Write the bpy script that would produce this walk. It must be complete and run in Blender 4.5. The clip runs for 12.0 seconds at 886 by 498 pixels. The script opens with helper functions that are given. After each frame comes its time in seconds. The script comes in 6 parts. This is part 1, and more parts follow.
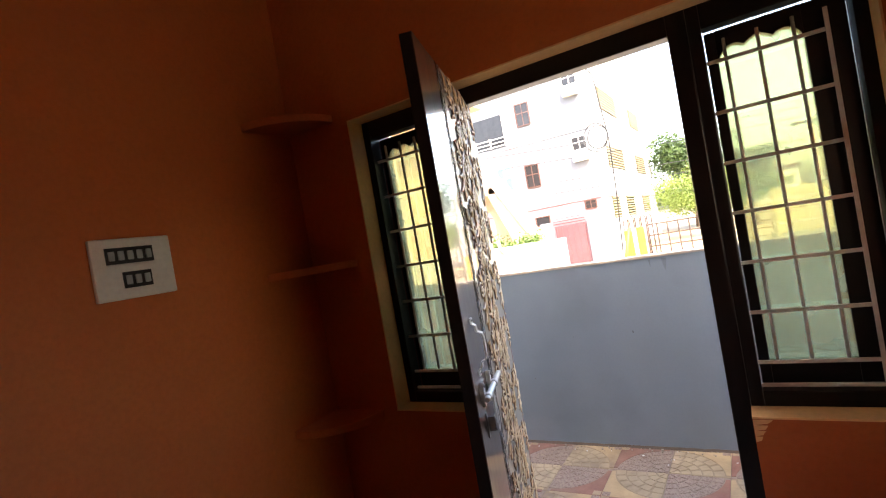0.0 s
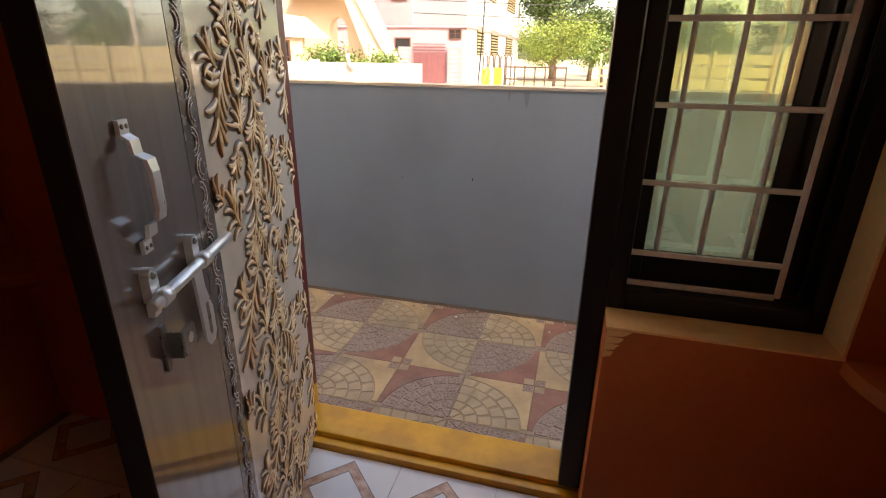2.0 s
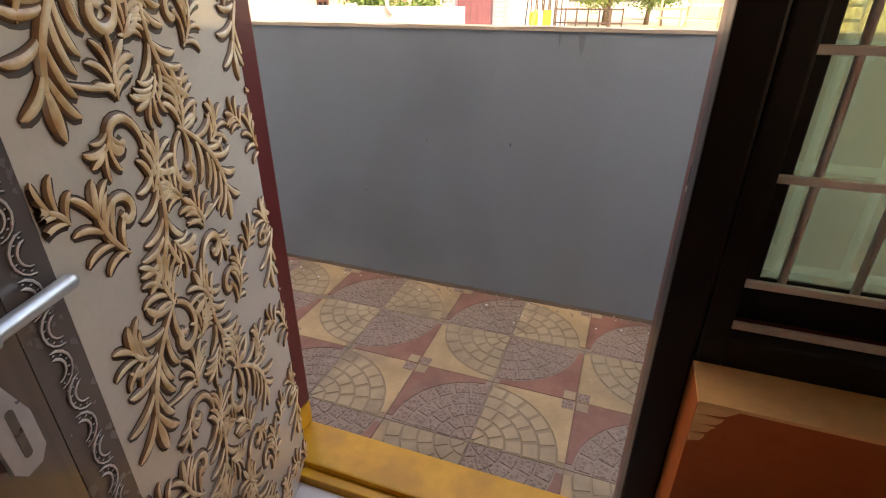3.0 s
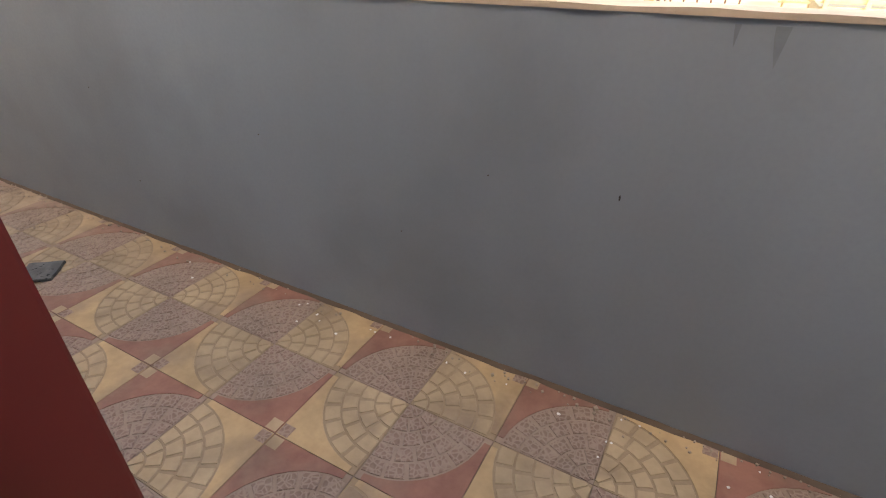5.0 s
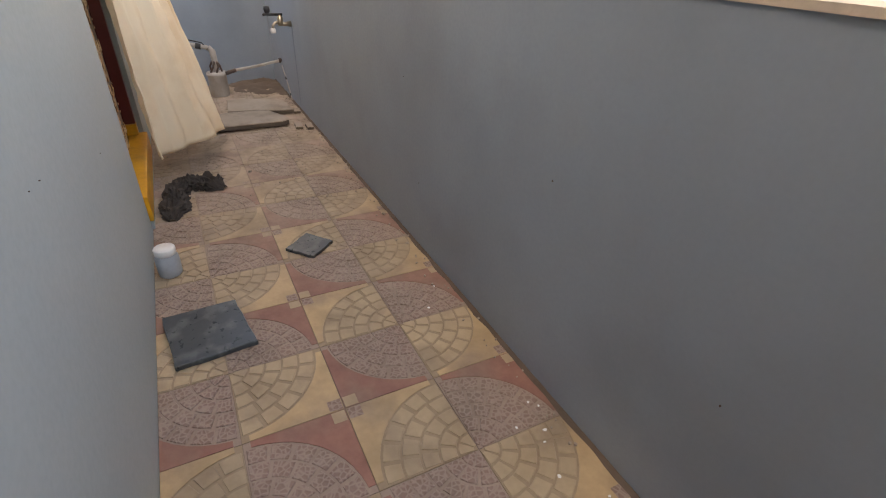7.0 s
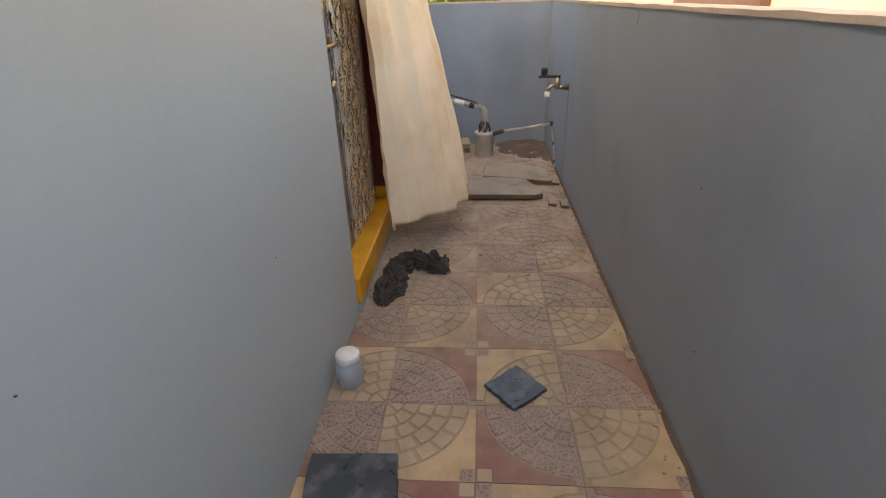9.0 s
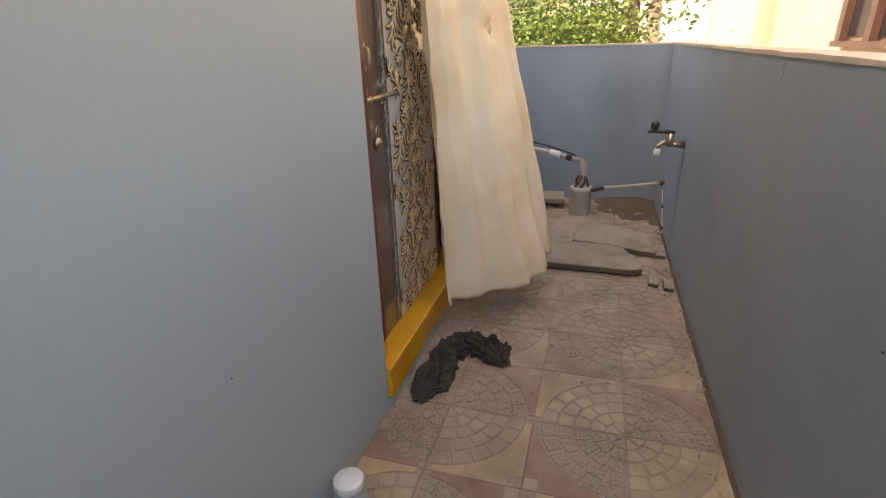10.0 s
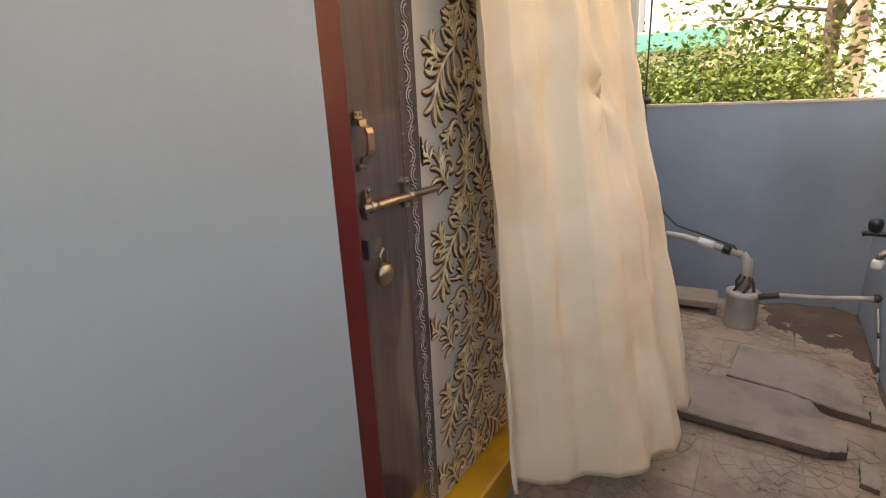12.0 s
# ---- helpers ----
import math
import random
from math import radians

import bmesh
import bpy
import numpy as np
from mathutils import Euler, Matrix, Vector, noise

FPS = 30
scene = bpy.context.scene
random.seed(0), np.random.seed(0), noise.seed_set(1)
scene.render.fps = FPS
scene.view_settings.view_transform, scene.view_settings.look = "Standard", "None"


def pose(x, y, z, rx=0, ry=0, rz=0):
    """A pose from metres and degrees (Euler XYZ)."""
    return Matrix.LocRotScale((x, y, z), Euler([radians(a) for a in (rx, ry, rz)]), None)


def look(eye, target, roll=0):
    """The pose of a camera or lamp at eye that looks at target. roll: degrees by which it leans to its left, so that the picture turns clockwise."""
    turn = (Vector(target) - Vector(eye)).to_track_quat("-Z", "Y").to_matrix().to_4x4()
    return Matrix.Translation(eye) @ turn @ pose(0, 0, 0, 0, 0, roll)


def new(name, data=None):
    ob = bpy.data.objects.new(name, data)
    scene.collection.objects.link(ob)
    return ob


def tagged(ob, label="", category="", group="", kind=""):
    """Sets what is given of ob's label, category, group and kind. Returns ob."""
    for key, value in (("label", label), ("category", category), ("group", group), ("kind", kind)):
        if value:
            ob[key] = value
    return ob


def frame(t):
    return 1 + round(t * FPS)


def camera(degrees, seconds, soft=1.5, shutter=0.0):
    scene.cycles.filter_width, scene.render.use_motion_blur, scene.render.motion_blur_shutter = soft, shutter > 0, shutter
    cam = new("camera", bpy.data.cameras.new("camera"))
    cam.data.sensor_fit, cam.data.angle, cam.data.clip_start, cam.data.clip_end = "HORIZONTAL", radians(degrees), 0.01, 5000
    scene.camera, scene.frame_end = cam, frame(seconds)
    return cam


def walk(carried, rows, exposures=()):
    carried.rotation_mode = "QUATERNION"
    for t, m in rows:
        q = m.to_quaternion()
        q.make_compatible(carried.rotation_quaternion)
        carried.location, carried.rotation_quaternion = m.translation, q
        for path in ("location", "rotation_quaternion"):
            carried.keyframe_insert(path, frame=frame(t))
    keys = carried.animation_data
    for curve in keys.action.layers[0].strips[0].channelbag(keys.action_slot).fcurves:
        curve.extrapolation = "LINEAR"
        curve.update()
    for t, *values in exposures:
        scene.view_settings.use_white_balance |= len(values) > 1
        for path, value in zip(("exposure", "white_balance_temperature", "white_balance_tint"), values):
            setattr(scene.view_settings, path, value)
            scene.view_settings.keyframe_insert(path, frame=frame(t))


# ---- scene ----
cam = camera(82.6, 12.0, soft=1.15)
PATH = [
    (0, (1.449, -2.573, 1.444), (0.423, -0.856, 1.43), -10.0),
    (0.5, (1.464, -2.358, 1.401), (0.613, -0.567, 1.134), -7.3),
    (1, (1.43, -2.182, 1.353), (0.681, -0.388, 0.88), -3.9),
    (1.5, (1.336, -1.99, 1.311), (0.744, -0.182, 0.696), -0.4),
    (2, (1.278, -1.825, 1.307), (0.798, -0.022, 0.587), 0.8),
    (2.5, (1.245, -1.637, 1.277), (0.746, 0.116, 0.454), 0.4),
    (3, (1.218, -1.423, 1.27), (0.609, 0.26, 0.377), 0.1),
    (3.5, (1.16, -1.227, 1.25), (0.586, 0.434, 0.297), 2.4),
    (3.7, (1.114, -1.165, 1.247), (0.594, 0.504, 0.275), 3.4),
    (5.3, (0.912, -0.56, 1.291), (-0.064, 0.835, 0.242), -0.7),
    (5.5, (0.878, -0.513, 1.286), (-0.206, 0.797, 0.234), -0.8),
    (6, (0.779, -0.413, 1.278), (-0.473, 0.718, 0.204), -0.9),
    (6.5, (0.642, -0.343, 1.238), (-0.72, 0.686, 0.196), 1.5),
    (6.7, (0.569, -0.304, 1.237), (-0.853, 0.64, 0.194), 2.0),
    (8.3, (0.056, -0.011, 1.191), (-1.689, 0.125, 0.224), -0.5),
    (8.5, (-0.02, -0.009, 1.193), (-1.775, 0.062, 0.236), -0.6),
    (9, (-0.232, 0.005, 1.217), (-2.015, -0.135, 0.322), -1.8),
    (9.5, (-0.442, 0.044, 1.211), (-2.237, -0.275, 0.388), -2.0),
    (10, (-0.69, 0.125, 1.224), (-2.457, -0.42, 0.462), -1.7),
    (10.5, (-0.884, 0.127, 1.223), (-2.638, -0.509, 0.502), -0.8),
    (11, (-1.084, 0.093, 1.229), (-2.84, -0.599, 0.567), -0.6),
    (11.5, (-1.257, 0.088, 1.256), (-2.962, -0.771, 0.659), -2.6),
    (12, (-1.446, 0.081, 1.255), (-3.053, -0.967, 0.69), -2.6),
]

# ---- exposure: the camera opens up in the dark room and settles outdoors ----
EXPOSURES = [(0.0, 3.25, 7300, 12), (0.5, 3.05, 7500, 12), (1.0, 2.6, 8200, 13), (1.5, 2.5, 8700, 15), (2.5, 2.55, 8900, 15), (3.7, 2.55, 8900, 15), (5.3, 2.5, 8800, 14), (8.3, 2.22, 8700, 13), (12.0, 2.0, 8500, 14)]
walk(cam, [(t, look(eye, target, roll)) for t, eye, target, roll in PATH], EXPOSURES)

# ---- sky and sun ----
world = bpy.data.worlds.new("sky")
scene.world = world
world.use_nodes = True
wn = world.node_tree
sky = wn.nodes.new("ShaderNodeTexSky")
sky.sky_type, sky.sun_disc = "NISHITA", False
SUN_ELEV, SUN_AZ = radians(48), radians(140)
sky.sun_elevation, sky.sun_rotation = SUN_ELEV, SUN_AZ
sky.dust_density, sky.air_density = 3.0, 1.0
wn.links.new(sky.outputs[0], wn.nodes["Background"].inputs[0])
wn.nodes["Background"].inputs[1].default_value = 0.15
sun = new("sun", bpy.data.lights.new("sun", "SUN"))
sun.data.energy, sun.data.angle, sun.data.color = 1.5, radians(0.6), (1.0, 0.94, 0.85)
sun_from = Vector((math.sin(SUN_AZ) * math.cos(SUN_ELEV), math.cos(SUN_AZ) * math.cos(SUN_ELEV), math.sin(SUN_ELEV)))
sun.matrix_world = look(sun_from * 30, (0, 0, 0))


# ---- materials ----
def surface(name, c1, c2, rough=0.7, big=1.5, fine=40.0, bump=0.15, metal=0.0, mix_fine=0.35, spec=0.5, stain=None, stain_scale=0.8, stain_amount=0.5, rough_vary=0.1, coat=0.0, island=0.0):
    """Two tones mixed by a broad and a fine noise, an optional stain tone, fine relief."""
    m = bpy.data.materials.new(name)
    m.use_nodes = True
    nt = m.node_tree
    bs = nt.nodes["Principled BSDF"]
    geo = nt.nodes.new("ShaderNodeNewGeometry")

    def noise_at(scale, detail=5.0):
        n = nt.nodes.new("ShaderNodeTexNoise")
        n.inputs["Scale"].default_value, n.inputs["Detail"].default_value = scale, detail
        nt.links.new(geo.outputs["Position"], n.inputs["Vector"])
        return n.outputs["Fac"]

    def ramp(fac, lo, hi):
        r = nt.nodes.new("ShaderNodeMapRange")
        r.inputs[1].default_value, r.inputs[2].default_value = lo, hi
        nt.links.new(fac, r.inputs[0])
        return r.outputs[0]

    def mixed(fac, a, b, scale=1.0):
        x = nt.nodes.new("ShaderNodeMix")
        x.data_type = "RGBA"
        if scale != 1.0:
            k = nt.nodes.new("ShaderNodeMath")
            k.operation = "MULTIPLY"
            k.inputs[1].default_value = scale
            nt.links.new(fac, k.inputs[0])
            fac = k.outputs[0]
        nt.links.new(fac, x.inputs[0])
        for socket, v in ((x.inputs[6], a), (x.inputs[7], b)):
            if isinstance(v, tuple):
                socket.default_value = (*v, 1)
            else:
                nt.links.new(v, socket)
        return x.outputs[2]

    broad = ramp(noise_at(big), 0.35, 0.65)
    small = noise_at(fine, 4.0)
    col = mixed(broad, c1, c2)
    dark = tuple(v * 0.72 for v in c1)
    col = mixed(ramp(small, 0.4, 0.75), col, dark, mix_fine)
    if stain:
        col = mixed(ramp(noise_at(stain_scale, 8.0), 0.5, 0.7), col, stain, stain_amount)
    if island:
        info = nt.nodes.new("ShaderNodeObjectInfo")
        hsv = nt.nodes.new("ShaderNodeHueSaturation")
        k = nt.nodes.new("ShaderNodeMapRange")
        k.inputs[3].default_value, k.inputs[4].default_value = 1 - island, 1 + island
        nt.links.new(info.outputs["Random"], k.inputs[0])
        nt.links.new(k.outputs[0], hsv.inputs["Value"])
        nt.links.new(col, hsv.inputs["Color"])
        col = hsv.outputs[0]
    nt.links.new(col, bs.inputs["Base Color"])
    bs.inputs["Metallic"].default_value = metal
    bs.inputs["Specular IOR Level"].default_value = spec
    bs.inputs["Coat Weight"].default_value = coat
    bs.inputs["Coat Roughness"].default_value = 0.03
    rr = nt.nodes.new("ShaderNodeMapRange")
    rr.inputs[3].default_value, rr.inputs[4].default_value = max(rough - rough_vary, 0.02), min(rough + rough_vary, 1)
    nt.links.new(small, rr.inputs[0])
    nt.links.new(rr.outputs[0], bs.inputs["Roughness"])
    if bump:
        bp = nt.nodes.new("ShaderNodeBump")
        bp.inputs["Strength"].default_value, bp.inputs["Distance"].default_value = bump, 0.004
        nt.links.new(small, bp.inputs["Height"])
        nt.links.new(bp.outputs[0], bs.inputs["Normal"])
    return m


def dusted(m, dust, x_from, x_to):
    """Lays a sheet of dry dust over a floor material where the passage is unswept."""
    nt = m.node_tree
    bs = nt.nodes["Principled BSDF"]
    old = bs.inputs["Base Color"].links[0].from_socket
    geo = nt.nodes.new("ShaderNodeNewGeometry")
    sep = nt.nodes.new("ShaderNodeSeparateXYZ")
    nt.links.new(geo.outputs["Position"], sep.inputs[0])
    n = nt.nodes.new("ShaderNodeTexNoise")
    n.inputs["Scale"].default_value, n.inputs["Detail"].default_value = 2.2, 7.0
    nt.links.new(geo.outputs["Position"], n.inputs["Vector"])
    add = nt.nodes.new("ShaderNodeMath")
    add.operation = "MULTIPLY_ADD"
    add.inputs[1].default_value = 2.2
    nt.links.new(n.outputs["Fac"], add.inputs[0])
    nt.links.new(sep.outputs[0], add.inputs[2])
    r = nt.nodes.new("ShaderNodeMapRange")
    r.inputs[1].default_value, r.inputs[2].default_value = x_from + 1.1, x_to + 1.1
    r.inputs[3].default_value, r.inputs[4].default_value = 0.34, 0.90
    nt.links.new(add.outputs[0], r.inputs[0])
    x = nt.nodes.new("ShaderNodeMix")
    x.data_type = "RGBA"
    nt.links.new(r.outputs[0], x.inputs[0])
    nt.links.new(old, x.inputs[6])
    n2 = nt.nodes.new("ShaderNodeTexNoise")
    n2.inputs["Scale"].default_value, n2.inputs["Detail"].default_value, n2.inputs["Roughness"].default_value = 6.0, 9.0, 0.68
    nt.links.new(geo.outputs["Position"], n2.inputs["Vector"])
    r2 = nt.nodes.new("ShaderNodeMapRange")
    r2.inputs[1].default_value, r2.inputs[2].default_value = 0.40, 0.68
    nt.links.new(n2.outputs["Fac"], r2.inputs[0])
    y = nt.nodes.new("ShaderNodeMix")
    y.data_type = "RGBA"
    nt.links.new(r2.outputs[0], y.inputs[0])
    y.inputs[6].default_value = (*dust, 1)
    y.inputs[7].default_value = (dust[0] * 0.52, dust[1] * 0.5, dust[2] * 0.48, 1)
    nt.links.new(y.outputs[2], x.inputs[7])
    nt.links.new(x.outputs[2], bs.inputs["Base Color"])
    return m


def rough_cells(m, scale, strength, pale):
    """Adds a crazed, worm-like relief to a material."""
    nt = m.node_tree
    bs = nt.nodes["Principled BSDF"]
    v = nt.nodes.new("ShaderNodeTexVoronoi")
    v.feature = "DISTANCE_TO_EDGE"
    v.inputs["Scale"].default_value = scale
    geo = nt.nodes.new("ShaderNodeNewGeometry")
    nt.links.new(geo.outputs["Position"], v.inputs["Vector"])
    old = bs.inputs["Base Color"].links[0].from_socket
    r = nt.nodes.new("ShaderNodeMapRange")
    r.inputs[1].default_value, r.inputs[2].default_value, r.inputs[3].default_value, r.inputs[4].default_value = 0.05, 0.2, 0.42, 0.0
    nt.links.new(v.outputs["Distance"], r.inputs[0])
    x = nt.nodes.new("ShaderNodeMix")
    x.data_type = "RGBA"
    nt.links.new(r.outputs[0], x.inputs[0])
    nt.links.new(old, x.inputs[6])
    x.inputs[7].default_value = (*pale, 1)
    nt.links.new(x.outputs[2], bs.inputs["Base Color"])
    bp = nt.nodes.new("ShaderNodeBump")
    bp.inputs["Strength"].default_value, bp.inputs["Distance"].default_value = strength, -0.004
    nt.links.new(v.outputs["Distance"], bp.inputs["Height"])
    if bs.inputs["Normal"].links:
        nt.links.new(bs.inputs["Normal"].links[0].from_socket, bp.inputs["Normal"])
    nt.links.new(bp.outputs[0], bs.inputs["Normal"])
    return m


def wood_streaks(m, scale_xyz, dark, amount):
    """Long grain along z."""
    nt = m.node_tree
    bs = nt.nodes["Principled BSDF"]
    old = bs.inputs["Base Color"].links[0].from_socket
    geo = nt.nodes.new("ShaderNodeNewGeometry")
    mp = nt.nodes.new("ShaderNodeMapping")
    mp.inputs["Scale"].default_value = scale_xyz
    nt.links.new(geo.outputs["Position"], mp.inputs[0])
    n = nt.nodes.new("ShaderNodeTexNoise")
    n.inputs["Scale"].default_value, n.inputs["Detail"].default_value = 1.0, 6.0
    nt.links.new(mp.outputs[0], n.inputs["Vector"])
    r = nt.nodes.new("ShaderNodeMapRange")
    r.inputs[1].default_value, r.inputs[2].default_value, r.inputs[4].default_value = 0.4, 0.7, amount
    nt.links.new(n.outputs["Fac"], r.inputs[0])
    x = nt.nodes.new("ShaderNodeMix")
    x.data_type = "RGBA"
    nt.links.new(r.outputs[0], x.inputs[0])
    nt.links.new(old, x.inputs[6])
    x.inputs[7].default_value = (*dark, 1)
    nt.links.new(x.outputs[2], bs.inputs["Base Color"])
    return m


def glass(name, tint, gloss_rough=0.02, dust=0.22):
    m = bpy.data.materials.new(name)
    m.use_nodes = True
    nt = m.node_tree
    nt.nodes.remove(nt.nodes["Principled BSDF"])
    tr, gl, mx = (nt.nodes.new("ShaderNode" + k) for k in ("BsdfTransparent", "BsdfGlossy", "MixShader"))
    fr = nt.nodes.new("ShaderNodeFresnel")
    fr.inputs[0].default_value = 1.6
    tr.inputs[0].default_value = (*tint, 1)
    gl.inputs["Roughness"].default_value = gloss_rough
    k = nt.nodes.new("ShaderNodeMath")
    k.operation = "MULTIPLY_ADD"
    k.inputs[1].default_value, k.inputs[2].default_value = 1.0, 0.26
    nt.links.new(fr.outputs[0], k.inputs[0])
    nt.links.new(k.outputs[0], mx.inputs[0])
    nt.links.new(tr.outputs[0], mx.inputs[1])
    nt.links.new(gl.outputs[0], mx.inputs[2])
    # thin film of dust that catches the daylight
    du, mx2, n, r = (nt.nodes.new("ShaderNode" + q) for q in ("BsdfTranslucent", "MixShader", "TexNoise", "MapRange"))
    geo = nt.nodes.new("ShaderNodeNewGeometry")
    du.inputs[0].default_value = (0.80, 0.84, 0.68, 1)
    n.inputs["Scale"].default_value, n.inputs["Detail"].default_value = 9.0, 8.0
    nt.links.new(geo.outputs["Position"], n.inputs["Vector"])
    nt.links.new(n.outputs["Fac"], r.inputs[0])
    r.inputs[3].default_value, r.inputs[4].default_value = dust * 0.5, dust * 1.5
    nt.links.new(r.outputs[0], mx2.inputs[0])
    nt.links.new(mx.outputs[0], mx2.inputs[1])
    nt.links.new(du.outputs[0], mx2.inputs[2])
    nt.links.new(mx2.outputs[0], nt.nodes["Material Output"].inputs[0])
    return m


M = {}
M["orange"] = surface("orange_paint", (0.55, 0.145, 0.03), (0.50, 0.125, 0.026), 0.65, 2.0, 60, 0.12, stain=(0.42, 0.11, 0.03), stain_amount=0.3)
# sills and reveals: light from the windows is put into this paler plaster
M["cream"] = surface("lit_cream_orange_plaster", (0.90, 0.58, 0.27), (0.84, 0.51, 0.22), 0.6, 3.0, 50, 0.15)
M["ceiling"] = surface("white_ceiling", (0.78, 0.75, 0.7), (0.72, 0.7, 0.66), 0.8, 1.0, 50, 0.1)
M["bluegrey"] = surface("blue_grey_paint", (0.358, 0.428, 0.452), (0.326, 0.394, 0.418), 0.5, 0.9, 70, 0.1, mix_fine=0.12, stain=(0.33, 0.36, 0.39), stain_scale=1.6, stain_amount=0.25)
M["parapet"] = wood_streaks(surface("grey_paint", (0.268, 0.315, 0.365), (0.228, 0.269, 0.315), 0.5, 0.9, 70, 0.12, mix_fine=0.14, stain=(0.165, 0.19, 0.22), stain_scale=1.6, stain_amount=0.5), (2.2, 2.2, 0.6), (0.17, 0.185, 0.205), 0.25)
M["cement"] = surface("bare_cement", (0.62, 0.50, 0.38), (0.52, 0.42, 0.32), 0.85, 4.0, 45, 0.5, stain=(0.35, 0.3, 0.25), stain_scale=6)
M["maroon"] = surface("maroon_gloss_paint", (0.125, 0.013, 0.012), (0.11, 0.011, 0.010), 0.33, 3.0, 40, 0.05, coat=0.15, mix_fine=0.05)
M["black"] = surface("dark_brown_gloss_paint", (0.009, 0.0045, 0.004), (0.007, 0.004, 0.0035), 0.35, 6.0, 40, 0.05, coat=0.05, mix_fine=0.1, spec=0.3)
M["yellow"] = surface("yellow_enamel", (0.72, 0.36, 0.02), (0.62, 0.29, 0.015), 0.35, 9.0, 40, 0.15, stain=(0.4, 0.2, 0.03), stain_scale=9, stain_amount=0.4)
M["darkwood"] = wood_streaks(surface("dark_laminate", (0.115, 0.072, 0.058), (0.085, 0.054, 0.044), 0.3, 2.5, 30, 0.0, rough_vary=0.04, coat=1.0), (60, 60, 1.2), (0.035, 0.022, 0.018), 0.7)
M["darkwood"].node_tree.nodes["Principled BSDF"].inputs["Coat IOR"].default_value = 1.95
M["darkband"] = surface("dark_embossed_band", (0.125, 0.097, 0.086), (0.10, 0.077, 0.068), 0.25, 8, 60, 0.1, coat=0.5)
M["bandmark"] = surface("band_highlight", (0.58, 0.49, 0.43), (0.46, 0.38, 0.33), 0.3, 30, 80, 0.1, coat=0.4)
M["floral"] = surface("warm_grey_laminate", (0.64, 0.55, 0.44), (0.58, 0.495, 0.395), 0.3, 5.0, 120, 0.06, mix_fine=0.2, coat=1.0, rough_vary=0.05)
M["floral"].node_tree.nodes["Principled BSDF"].inputs["Coat IOR"].default_value = 1.5
M["gold"] = surface("cream_gold_relief", (0.93, 0.74, 0.46), (0.56, 0.32, 0.125), 0.34, 26, 90, 0.1, coat=0.15)
# brown flanks and offset umber outline put shading into the print's colour
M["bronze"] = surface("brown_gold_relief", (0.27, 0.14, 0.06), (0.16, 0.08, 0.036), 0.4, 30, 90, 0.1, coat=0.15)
M["umber"] = surface("umber_shadow_print", (0.075, 0.038, 0.02), (0.05, 0.025, 0.014), 0.45, 20, 90, 0.05, coat=0.1)
M["steel"] = surface("bright_steel", (0.72, 0.72, 0.72), (0.6, 0.6, 0.6), 0.32, 20, 90, 0.03, metal=0.7)
M["darksteel"] = surface("dark_steel", (0.26, 0.25, 0.24), (0.18, 0.17, 0.16), 0.3, 20, 90, 0.05, metal=0.8)
M["brass"] = surface("dull_brass", (0.48, 0.39, 0.29), (0.36, 0.29, 0.21), 0.32, 20, 90, 0.05, metal=1.0)
M["grille"] = surface("pale_grey_enamel", (0.8, 0.79, 0.74), (0.72, 0.7, 0.65), 0.4, 12, 60, 0.1, stain=(0.35, 0.17, 0.09), stain_scale=14, stain_amount=0.35)
M["glass"] = glass("yellow_tinted_glass", (0.86, 0.89, 0.60))
M["white_plastic"] = surface("white_plastic", (0.75, 0.74, 0.7), (0.7, 0.68, 0.64), 0.4, 10, 60, 0.02)
M["black_plastic"] = surface("black_plastic", (0.02, 0.02, 0.022), (0.015, 0.015, 0.016), 0.4, 10, 60, 0.05)
DUST = (0.40, 0.305, 0.22)
M["tile_yellow"] = dusted(surface("ochre_paver", (0.49, 0.355, 0.20), (0.37, 0.265, 0.15), 0.7, 5.0, 60, 0.35, stain=(0.17, 0.115, 0.075), stain_scale=4.5, stain_amount=0.85, island=0.12), DUST, -1.0, -3.2)
M["tile_amber"] = dusted(surface("amber_paver", (0.56, 0.365, 0.16), (0.44, 0.29, 0.135), 0.6, 6.0, 60, 0.25, stain=(0.19, 0.125, 0.08), stain_scale=4, stain_amount=0.85, island=0.10), DUST, -1.0, -3.2)
M["tile_mauve"] = rough_cells(dusted(surface("mauve_paver", (0.20, 0.108, 0.09), (0.15, 0.082, 0.07), 0.7, 5.0, 70, 0.4, stain=(0.15, 0.10, 0.08), stain_scale=5, stain_amount=0.7, island=0.12), DUST, -1.0, -3.2), 62, 1.0, (0.42, 0.325, 0.25))
M["tile_red"] = dusted(surface("red_oxide_paver", (0.26, 0.052, 0.032), (0.19, 0.044, 0.029), 0.6, 6.0, 60, 0.25, stain=(0.15, 0.075, 0.055), stain_scale=4, stain_amount=0.8, island=0.12), DUST, -1.0, -3.2)
M["tile_joint"] = dusted(surface("ochre_joint", (0.34, 0.24, 0.14), (0.27, 0.19, 0.11), 0.8, 5.0, 60, 0.35), DUST, -1.0, -3.2)
M["tile_pale_joint"] = dusted(surface("pale_rose_joint", (0.33, 0.235, 0.185), (0.26, 0.185, 0.145), 0.8, 5.0, 60, 0.35, stain=(0.2, 0.15, 0.12), stain_scale=5, stain_amount=0.6), DUST, -1.0, -3.2)
M["dull_cab"] = surface("dull_cab_paint", (0.46, 0.41, 0.24), (0.4, 0.35, 0.2), 0.5, 3, 20, 0.05)
M["grout"] = dusted(surface("dirty_grout", (0.22, 0.16, 0.115), (0.17, 0.125, 0.09), 0.9, 6.0, 60, 0.4), DUST, -1.0, -3.2)
